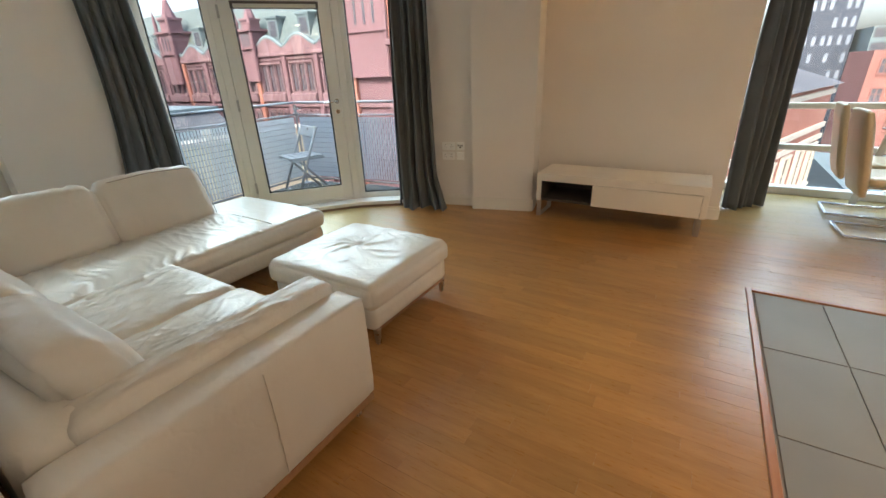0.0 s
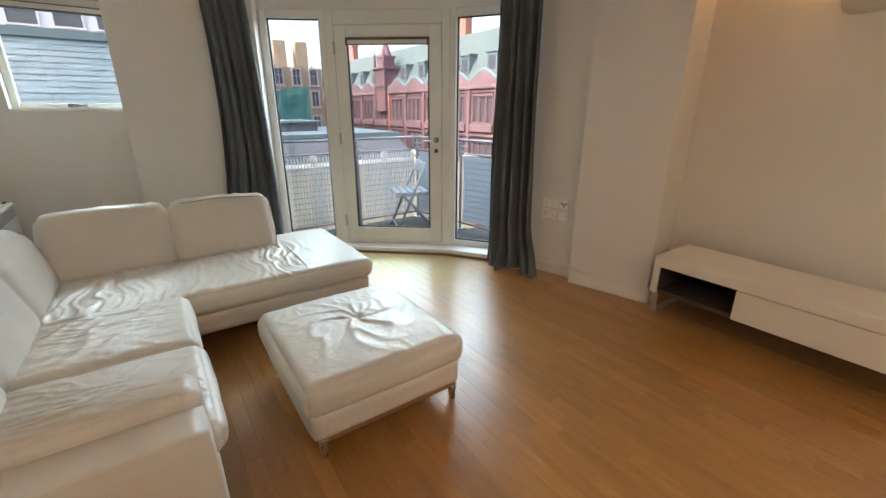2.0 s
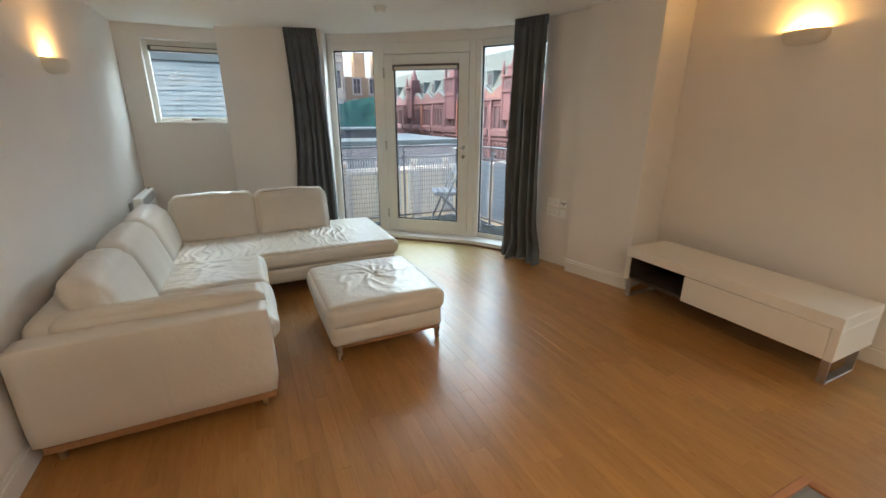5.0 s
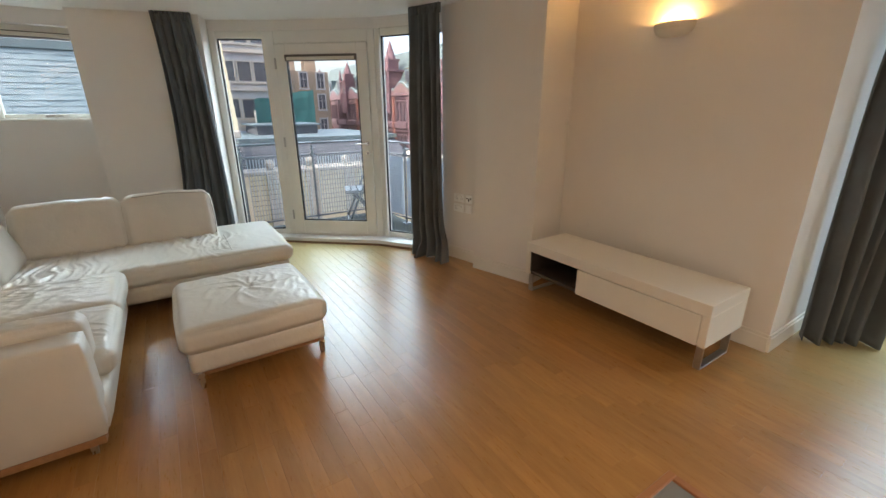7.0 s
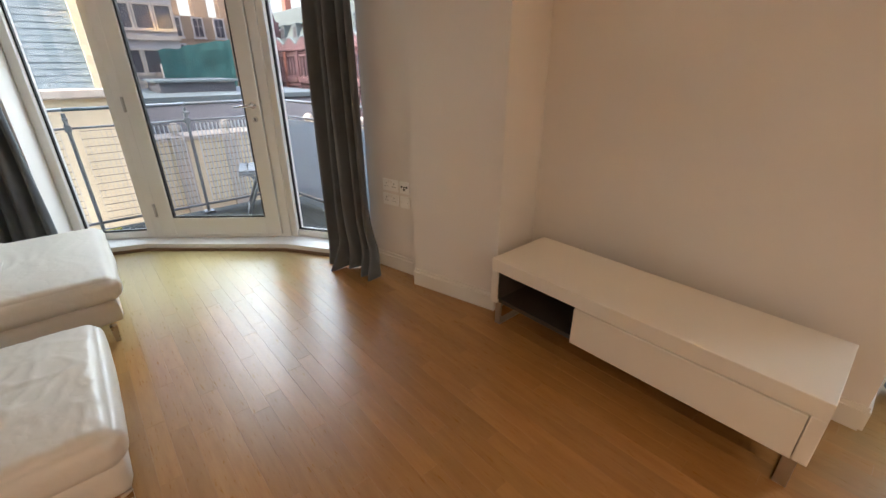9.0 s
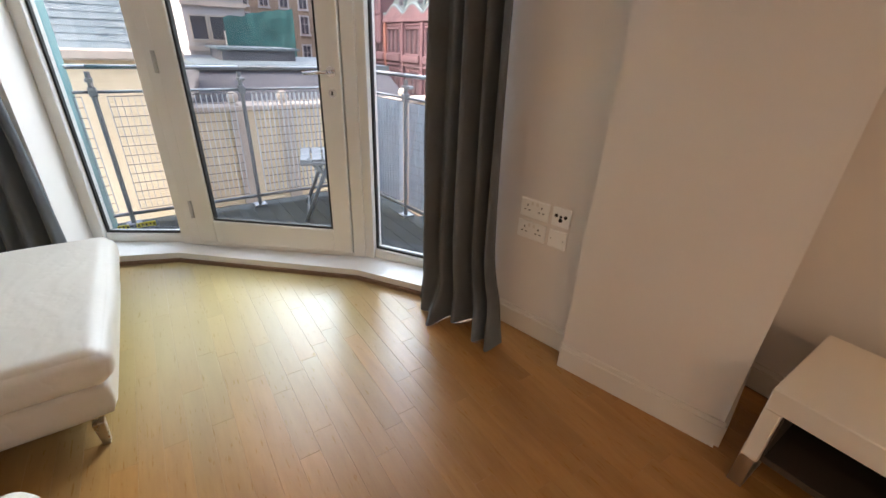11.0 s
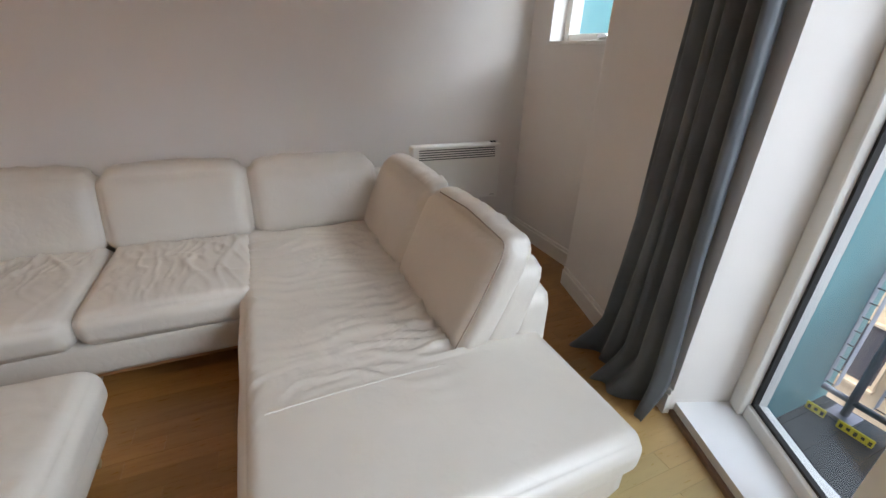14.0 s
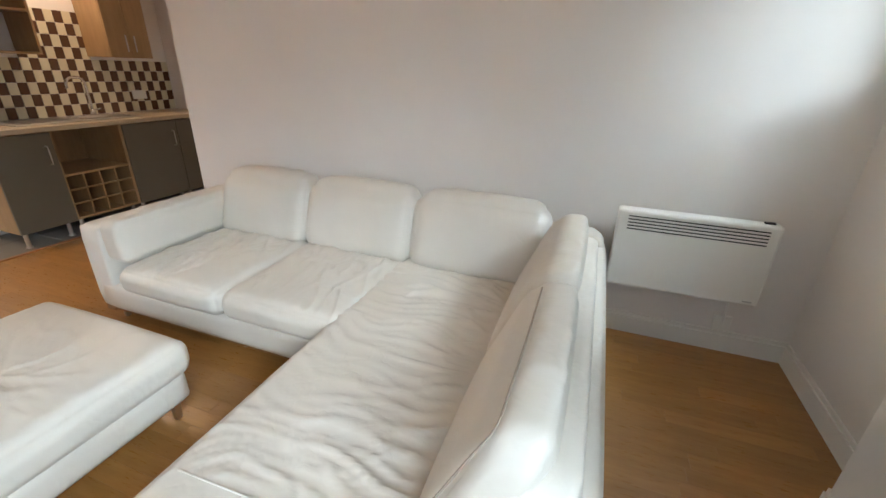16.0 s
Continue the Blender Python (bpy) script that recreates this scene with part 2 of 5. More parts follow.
def run(line, depth, z0, z1, side=1):
    """A strip of wall along a plan polyline; depth to its left (side 1) or right (-1)."""
    pts = [Vector(p) for p in line]
    offs = []
    for i, p in enumerate(pts):
        dirs = []
        if i > 0:
            dirs.append((pts[i] - pts[i - 1]).normalized())
        if i < len(pts) - 1:
            dirs.append((pts[i + 1] - pts[i]).normalized())
        d = sum(dirs, Vector((0, 0))).normalized()
        nrm = Vector((-d.y, d.x)) * side
        k = 1.0 / max(0.5, d.dot(dirs[0]))
        offs.append(p + nrm * depth * k)
    out = [tuple(p) for p in pts] + [tuple(p) for p in reversed(offs)]
    return prism(out, z0, z1)


def sweep(bm, pts, r, seg=8, closed=False):
    """A round tube through points."""
    pts = [Vector(p) for p in pts]
    n = len(pts)
    rings = []
    for i, p in enumerate(pts):
        if closed:
            d = (pts[(i + 1) % n] - pts[i - 1]).normalized()
        else:
            d = (pts[min(i + 1, n - 1)] - pts[max(i - 1, 0)]).normalized()
        up = Vector((0, 0, 1)) if abs(d.z) < 0.95 else Vector((1, 0, 0))
        u = d.cross(up).normalized()
        w = u.cross(d).normalized()
        rings.append([bm.verts.new(p + r * (math.cos(2 * math.pi * j / seg) * u + math.sin(2 * math.pi * j / seg) * w)) for j in range(seg)])
    for i in range(n if closed else n - 1):
        a, b = rings[i], rings[(i + 1) % n]
        for j in range(seg):
            bm.faces.new((a[j], a[(j + 1) % seg], b[(j + 1) % seg], b[j]))
    if not closed:
        bm.faces.new(rings[0][::-1])
        bm.faces.new(rings[-1])
    return bm


def rounded(path, rad, steps=5):
    """Round the inner corners of a polyline."""
    p = [Vector(q) for q in path]
    out = [p[0]]
    for i in range(1, len(p) - 1):
        a = (p[i - 1] - p[i]).normalized()
        b = (p[i + 1] - p[i]).normalized()
        s, e = p[i] + a * rad, p[i] + b * rad
        for j in range(steps + 1):
            t = j / steps
            out.append((1 - t) ** 2 * s + 2 * t * (1 - t) * p[i] + t * t * e)
    out.append(p[-1])
    return out


# ---------------- plan ----------------
CEIL = 2.43
WALL_S = 0.15          # long wall behind the sofa
WALL_W = -4.54         # short wall with the small window
WALL_N = 4.69          # wall behind the low bench
KIT_X0, KIT_Y, KIT_X = -0.62, -1.2, 1.2
EAST = 3.4
BAY_D, BAY_A, BAY_B, BAY_C = (-4.30, 2.26), (-3.99, 2.79), (-3.24, 3.70), (-2.50, 4.20)
ROOM = [(WALL_W, WALL_S), (KIT_X0, WALL_S), (KIT_X0, KIT_Y), (EAST, KIT_Y), (EAST, 6.1), (0.38, 6.1), (0.38, WALL_N), (-1.40, WALL_N), (-1.30, 4.22), (-1.92, 4.06),
        (-1.96, 4.15), (-2.45, 4.04), BAY_C, BAY_B, BAY_A, BAY_D, (-4.06, 2.17), (-4.36, 1.10), (WALL_W, 1.10)]


def structure(name, bm, mat, label, cat, smooth=False):
    return tagged(part(name, bm, mat, smooth=smooth), label, cat, kind="structure")


structure("floor", prism(ROOM, -0.06, -0.012), M_SUB, "timber sub-floor under warm orange-brown laminate planks", "floor")
cl = prism([(WALL_W - 0.3, KIT_Y - 0.3), (EAST + 0.3, KIT_Y - 0.3), (EAST + 0.3, 6.4), (0.38, 6.4), (0.38, 4.9), (-1.5, 4.9), (-2.5, 4.45), (-3.45, 3.85), (-4.2, 2.9), (-4.55, 2.3), (WALL_W - 0.3, 1.1)], CEIL, CEIL + 0.15)
structure("ceiling", cl, M_CEIL, "smooth white painted plaster ceiling with a curved edge", "ceiling")

TH = 0.25
structure("wall_south", prism([(WALL_W - TH, WALL_S - TH), (KIT_X0, WALL_S - TH), (KIT_X0, WALL_S), (WALL_W - TH, WALL_S)], -0.1, CEIL), M_WALL, "plain off-white painted wall behind the corner sofa", "wall")
structure("wall_kitchen_side", prism([(KIT_X0 - TH, KIT_Y - TH), (EAST, KIT_Y - TH), (EAST, KIT_Y), (KIT_X0, KIT_Y), (KIT_X0, WALL_S - TH), (KIT_X0 - TH, WALL_S - TH)], -0.1, CEIL), M_WALL, "off-white painted wall of the kitchen recess", "wall")
structure("wall_east", box(EAST, KIT_Y - TH, -0.1, EAST + TH, 6.1, CEIL), M_WALL, "plain off-white painted end wall of the room", "wall")
# small window opening in the west wall
SW = (0.375, 1.21, 1.445, 2.295)
w = bmesh.new()
add_box(w, WALL_W - TH, WALL_S, -0.1, WALL_W, 1.4, SW[2])
add_box(w, WALL_W - TH, WALL_S, SW[2], WALL_W, SW[0], SW[3])
add_box(w, WALL_W - TH, SW[1], SW[2], WALL_W, 1.4, SW[3])
add_box(w, WALL_W - TH, WALL_S, SW[3], WALL_W, 1.4, CEIL)
structure("wall_west", w, M_WALL, "off-white painted short wall with a small window opening", "wall")
structure("wall_bay_side", prism([(WALL_W, 1.10), (-4.36, 1.10), (-4.06, 2.17), (-4.33, 2.27), (-4.55, 2.30), (WALL_W - TH, 2.0), (WALL_W - TH, 1.4), (WALL_W, 1.4)][::-1], -0.1, CEIL), M_WALL, "off-white painted pier beside the balcony window", "wall")
structure("wall_socket", prism([(-2.45, 4.04), (-1.96, 4.15), (-1.96, 4.45), (-2.50, 4.40), (-2.53, 4.22)], -0.1, CEIL), M_WALL, "off-white painted wall with electric sockets", "wall")
structure("wall_pier", prism([(-1.92, 4.06), (-1.30, 4.22), (-1.40, WALL_N), (-1.40, 4.95), (-1.96, 4.7), (-1.96, 4.15)], -0.1, CEIL), M_WALL, "off-white painted slanting pier beside the bench recess", "wall")
structure("wall_north", prism([(-1.40, WALL_N), (0.38, WALL_N), (0.38, 6.1), (0.13, 6.1), (0.13, WALL_N + TH), (-1.40, WALL_N + TH)], -0.1, CEIL), M_WALL, "cream painted wall recess behind the low bench", "wall")
# header above the bay
structure("bay_header", run([BAY_D, BAY_A, BAY_B, BAY_C], 0.25, 2.325, CEIL, 1), M_WALL, "off-white plaster band above the balcony door", "wall")

# balcony door wall: sill, mullions and side lights
structure("bay_sill", run([(-4.09, 2.17), (-3.885, 2.70), (-3.11, 3.58), (-2.45, 4.02)], 0.34, -0.05, 0.06, 1), M_SILL, "white painted step below the balcony door", "sill")

structure("trim", run([(-4.09, 2.17), (-3.885, 2.70), (-3.11, 3.58), (-2.45, 4.02)], 0.017, 0.0, 0.022, -1), M_BEAD, "brown wooden bead along the foot of the window step", "trim")


def along(a, b, off=0.0):
    """A frame with x along a to b, y outwards."""
    a, b = Vector(a), Vector(b)
    d = (b - a).normalized()
    m = Matrix(((d.x, -d.y, 0, a.x), (d.y, d.x, 0, a.y), (0, 0, 1, 0), (0, 0, 0, 1)))
    return m, (b - a).length


def pane(parent, x0, z0, x1, z1, y):
    g = part("pane", box(x0, y - 0.01, z0, x1, y + 0.01, z1), M_GLASS, parent, "clear window glass")
    g.visible_shadow = False
    return g


def side_light(name, a, b, w0, w1):
    m, ln = along(a, b)
    t = thing(name, "tall narrow fixed side window with a cream painted frame", "window", kind="structure", at=m)
    part("window_frame", box(0, 0, 0.06, w0, 0.11, 2.325, 0.004), M_FRAME, t)
    part("window_frame", box(ln - w1, 0, 0.06, ln, 0.11, 2.325, 0.004), M_FRAME, t)
    part("window_frame", box(w0, 0.02, 0.06, ln - w1, 0.11, 0.12, 0.004), M_FRAME, t)
    part("window_frame", box(w0, 0.02, 2.255, ln - w1, 0.11, 2.325, 0.004), M_FRAME, t)
    gk = bmesh.new()
    for q in ((w0, 0.12, w0 + 0.012, 2.255), (ln - w1 - 0.012, 0.12, ln - w1, 2.255), (w0, 0.12, ln - w1, 0.132), (w0, 2.243, ln - w1, 2.255)):
        add_box(gk, q[0], 0.035, q[1], q[2], 0.055, q[3])
    part("gasket", gk, M_DARK, t, "black rubber glazing seal")
    pane(t, w0, 0.12, ln - w1, 2.255, 0.065)
    return t


side_light("window_1", BAY_D, BAY_A, 0.07, 0.06)
side_light("window_2", BAY_B, BAY_C, 0.06, 0.05)


def balcony_door():
    m, ln = along(BAY_A, BAY_B)
    t = thing("door_1", "cream painted glazed balcony door, closed", "door", kind="structure", at=m)
    f = 0.075
    part("door_frame", box(0, -0.01, 0.06, f, 0.12, 2.325, 0.005), M_FRAME, t)
    part("door_frame", box(ln - f, -0.01, 0.06, ln, 0.12, 2.325, 0.005), M_FRAME, t)
    part("door_frame", box(f, -0.01, 2.20, ln - f, 0.12, 2.325, 0.005), M_FRAME, t)
    part("threshold", box(f, -0.01, 0.06, ln - f, 0.12, 0.09, 0.004), M_FRAME, t)
    for a, b in ((f, f + 0.03), (ln - f - 0.03, ln - f)):
        part("door_stop", box(a, 0.05, 0.09, b, 0.115, 2.20, 0.003), M_FRAME, t)
    part("door_stop", box(f + 0.03, 0.05, 2.17, ln - f - 0.03, 0.115, 2.20, 0.003), M_FRAME, t)
    x0, x1, z0, z1 = f + 0.006, ln - f - 0.006, 0.095, 2.195
    gx0, gx1, gz0, gz1 = x0 + 0.115, x1 - 0.115, z0 + 0.15, z1 - 0.12
    lf = bmesh.new()
    add_box(lf, x0, -0.025, z0, gx0, 0.045, z1, 0.006, 2)
    add_box(lf, gx1, -0.025, z0, x1, 0.045, z1, 0.006, 2)
    add_box(lf, gx0, -0.024, z0, gx1, 0.044, gz0, 0.004)
    add_box(lf, gx0, -0.024, gz1, gx1, 0.044, z1, 0.004)
    leaf = part("door_leaf", lf, M_FRAME, t)
    bead = bmesh.new()
    for q in ((gx0, gz0, gx0 + 0.014, gz1), (gx1 - 0.014, gz0, gx1, gz1), (gx0, gz0, gx1, gz0 + 0.014), (gx0, gz1 - 0.014, gx1, gz1)):
        add_box(bead, q[0], -0.012, q[1], q[2], 0.02, q[3])
    part("gasket", bead, M_DARK, leaf, "black rubber glazing seal")
    g = part("pane", box(gx0, 0.005, gz0, gx1, 0.022, gz1), M_GLASS, leaf, "clear door glass")
    g.visible_shadow = False
    bl = box(gx0 - 0.005, -0.045, gz1 - 0.055, gx1 + 0.005, -0.026, gz1 + 0.012, 0.004)
    part("blind_cassette", bl, M_BLIND, leaf, "dark slim roller blind cassette")
    part("blind_roll", box(gx0 + 0.02, -0.052, gz1 - 0.045, gx1 - 0.02, -0.044, gz1 - 0.012, 0.002), M_BLINDW, leaf, "pale rolled blind cloth")
    hz = 1.16
    h = rod((x1 - 0.05, -0.025, hz), (x1 - 0.05, -0.075, hz), 0.010)
    add_rod(h, (x1 - 0.05, -0.07, hz), (x1 - 0.185, -0.07, hz - 0.01), 0.009)
    part("door_handle", h, M_CHROME, leaf, "chrome lever handle", smooth=True)
    part("rose", rod((x1 - 0.05, -0.025, hz), (x1 - 0.05, -0.035, hz), 0.026, seg=20), M_CHROME, leaf, "round chrome handle plate")
    ks = rod((x1 - 0.05, -0.025, hz - 0.105), (x1 - 0.05, -0.033, hz - 0.105), 0.022, seg=18)
    part("keyhole", ks, M_CHROME, leaf, "chrome keyhole plate")
    part("key_slot", box(x1 - 0.054, -0.036, hz - 0.115, x1 - 0.046, -0.0332, hz - 0.095), M_DARK, leaf)
    for z in (0.32, 1.17, 2.0):
        hg = rod((f + 0.003, -0.036, z - 0.055), (f + 0.003, -0.036, z + 0.055), 0.011, seg=10)
        part("hinge", hg, M_STEEL, t, "brass-grey barrel hinge", smooth=True)
    return t


balcony_door()

# small window
sw = thing("window_3", "small cream framed opening window with a rolled blind", "window", kind="structure")
fr = bmesh.new()
X = WALL_W - 0.13
for q in ((SW[0], SW[2], SW[0] + 0.05, SW[3]), (SW[1] - 0.05, SW[2], SW[1], SW[3]), (SW[0] + 0.05, SW[2], SW[1] - 0.05, SW[2] + 0.05), (SW[0] + 0.05, SW[3] - 0.06, SW[1] - 0.05, SW[3])):
    add_box(fr, X - 0.06, q[0], q[1], X + 0.02, q[2], q[3], 0.004)
part("window_frame", fr, M_FRAME, sw)
g = part("pane", box(X - 0.03, SW[0] + 0.05, SW[2] + 0.05, X - 0.015, SW[1] - 0.05, SW[3] - 0.06), M_GLASS, sw, "clear window glass")
g.visible_shadow = False
part("blind_cassette", box(X + 0.02, SW[0] + 0.05, SW[3] - 0.115, X + 0.05, SW[1] - 0.05, SW[3] - 0.055, 0.004), M_BLIND, sw, "dark slim roller blind cassette")
part("blind_roll", box(X + 0.05, SW[0] + 0.08, SW[3] - 0.10, X + 0.058, SW[1] - 0.08, SW[3] - 0.065, 0.002), M_BLINDW, sw, "pale rolled blind cloth")
part("window_sill", box(X + 0.02, SW[0] - 0.01, SW[2] - 0.02, WALL_W + 0.012, SW[1] + 0.01, SW[2] + 0.004, 0.003), M_TRIM, sw)
hh = box(X + 0.02, 0.72, SW[2] + 0.018, X + 0.04, 0.80, SW[2] + 0.042, 0.004)
add_box(hh, X + 0.035, 0.76, SW[2] + 0.022, X + 0.052, 0.86, SW[2] + 0.036, 0.004)
part("handle", hh, M_CHROME, sw, "chrome window catch")

# tall window of the dining alcove
tw = thing("window_4", "floor-to-ceiling cream framed window with two transoms", "window", kind="structure")
for x0 in (0.38, 1.85, 3.32):
    part("window_frame", box(x0, 6.03, 0.0, x0 + 0.08, 6.12, CEIL, 0.004), M_FRAME, tw)
for x0, x1 in ((0.46, 1.85), (1.93, 3.32)):
    for z0, z1 in ((0.0, 0.07), (0.47, 0.53), (0.90, 0.96), (CEIL - 0.08, CEIL)):
        part("window_frame", box(x0, 6.035, z0, x1, 6.115, z1, 0.004), M_FRAME, tw)
    for z0, z1 in ((0.07, 0.47), (0.53, 0.90), (0.96, CEIL - 0.08)):
        g = part("pane", box(x0, 6.07, z0, x1, 6.085, z1), M_GLASS, tw, "clear window glass")
        g.visible_shadow = False


part("window_sill", box(0.38, 5.93, 0.0, 3.4, 6.03, 0.08, 0.006), M_SILL, tw)

# skirting boards
def skirting(line, side=1):
    ob = structure("baseboard", run(line, 0.016, 0.0, 0.10, side), M_TRIM, "off-white painted moulded skirting board", "baseboard")
    part("moulding", run(line, 0.009, 0.1, 0.122, side), M_TRIM, ob)
    return ob


skirting([(KIT_X0, WALL_S), (WALL_W, WALL_S)], -1)
skirting([(WALL_W, WALL_S + 0.017), (WALL_W, 1.10)], -1)
skirting([(-4.36, 1.10), (-4.06, 2.17)], -1)
skirting([(-2.44, 4.042), (-1.96, 4.15)], -1)
skirting([(-1.92, 4.06), (-1.30, 4.22)], -1)
skirting([(-1.38, WALL_N), (0.38, WALL_N)], -1)
skirting([(-1.30, 4.22), (-1.397, WALL_N - 0.018)], -1)
skirting([(0.38, WALL_N), (0.38, 6.02)], -1)


# ---------------- soft things ----------------
def soft_box(x0, y0, z0, x1, y1, z1, r=0.06, puff=0.03, n=26, wrinkle=0.0, stretch=(9, 3), seed=0, top_only=True, lean=None, calm=99.0, pucker=None):
    """A padded leather block: rounded edges, puffed faces, creased top. lean: a shear of (dx, dy) over its height."""
    hx, hy, hz = (x1 - x0) / 2, (y1 - y0) / 2, (z1 - z0) / 2
    c = Vector(((x0 + x1) / 2, (y0 + y1) / 2, (z0 + z1) / 2))
    bm = bmesh.new()
    verts = {}

    def shape(p):
        q = Vector((p[0] * hx, p[1] * hy, p[2] * hz))
        core = Vector((max(-hx + r, min(hx - r, q.x)), max(-hy + r, min(hy - r, q.y)), max(-hz + r, min(hz - r, q.z))))
        d = q - core
        if d.length > 1e-6:
            # rounded corners
            q = core + d.normalized() * r
        fx, fy, fz = 1 - p[0] ** 2, 1 - p[1] ** 2, 1 - p[2] ** 2
        if abs(p[2]) > 0.999:
            s = math.copysign(1, p[2])
            k = (fx * fy) ** 0.5
            q.z += s * puff * k
            if wrinkle and (s > 0 or not top_only):
                bend = 0.16 * noise.noise(Vector((q.x * 3.1, q.y * 3.1, seed + 9)))
                a = noise.noise(Vector(((q.x + bend) * stretch[0] + seed, (q.y + bend) * stretch[1], seed * 1.7)))
                b = noise.noise(Vector(((q.x - bend) * stretch[0] * 2.1 - seed, (q.y + bend) * stretch[1] * 1.9, 4.1 + seed)))
                rid = 0.60 * max(0.0, 1 - abs(a) * 3.8) ** 1.5 + 0.40 * max(0.0, 1 - abs(b) * 3.8) ** 1.5
                patch = max(0.2, min(1.1, 0.75 + 1.5 * noise.noise(Vector((q.x * 1.7, q.y * 1.7, seed * 3.3)))))
                q.z += wrinkle * (rid - 0.25) * min(1, 3.0 * k) * patch * (1.0 if q.y + c.y < calm else 0.3)
            if pucker and s > 0:
                # folds drawn together by a button in the middle
                dx, dy = q.x - pucker[0], q.y - pucker[1]
                rr = math.hypot(dx, dy) + 1e-5
                a = noise.noise(Vector((dx / rr * 1.9 + dy * 3, dy / rr * 1.9 - dx * 3, seed + rr * 4.0)))
                rid = max(0.0, 1 - abs(a) * 4.0) ** 1.2
                q.z += 0.012 * (rid - 0.2) * math.exp(-((rr / 0.24) ** 2)) * min(1, rr / 0.04) - 0.016 * math.exp(-((rr / 0.025) ** 2))
        if abs(p[0]) > 0.999:
            q.x += math.copysign(puff * 0.6 * (fy * fz) ** 0.5, p[0])
            q.x += wrinkle * 0.2 * noise.noise(Vector((q.y * 5, q.z * 9, seed))) * fz
        if abs(p[1]) > 0.999:
            q.y += math.copysign(puff * 0.6 * (fx * fz) ** 0.5, p[1])
            if wrinkle and not top_only:
                q.y += wrinkle * 0.8 * noise.noise(Vector((q.x * 6 + seed, q.z * 4, seed))) * (fx * fz) ** 0.5
            else:
                q.y += wrinkle * 0.35 * noise.noise(Vector((q.x * 5, q.z * 9, seed))) * fz
        if lean:
            h = (q.z + hz) / (2 * hz)
            q.x += lean[0] * h
            q.y += lean[1] * h
        return q + c

    def grid(axis, s, nu, nv):
        us = [-1 + 2 * i / nu for i in range(nu + 1)]
        vs = [-1 + 2 * j / nv for j in range(nv + 1)]
        ids = []
        for u in us:
            row = []
            for v in vs:
                p = [0, 0, 0]
                p[axis] = s
                p[(axis + 1) % 3] = u
                p[(axis + 2) % 3] = v
                key = tuple(round(t, 5) for t in p)
                if key not in verts:
                    verts[key] = bm.verts.new(shape(p))
                row.append(verts[key])
            ids.append(row)
        for i in range(nu):
            for j in range(nv):
                f = (ids[i][j], ids[i + 1][j], ids[i + 1][j + 1], ids[i][j + 1])
                bm.faces.new(f if s > 0 else f[::-1])

    nx, ny, nz = n, n, max(6, n // 3)
    cnt = (nx, ny, nz)
    for axis in range(3):
        for s in (-1, 1):
            grid(axis, s, cnt[(axis + 1) % 3], cnt[(axis + 2) % 3])
    return bm


def sofa_leg(parent, x, y, h=0.105):
    bm = box(x - 0.018, y - 0.018, 0.0, x + 0.018, y + 0.018, h, 0.003)
    for v in bm.verts:
        k = 0.65 + 0.35 * v.co.z / h
        v.co.x, v.co.y = x + (v.co.x - x) * k, y + (v.co.y - y) * k
    part("leg", bm, M_NICKEL, parent, "short tapered brushed metal leg")


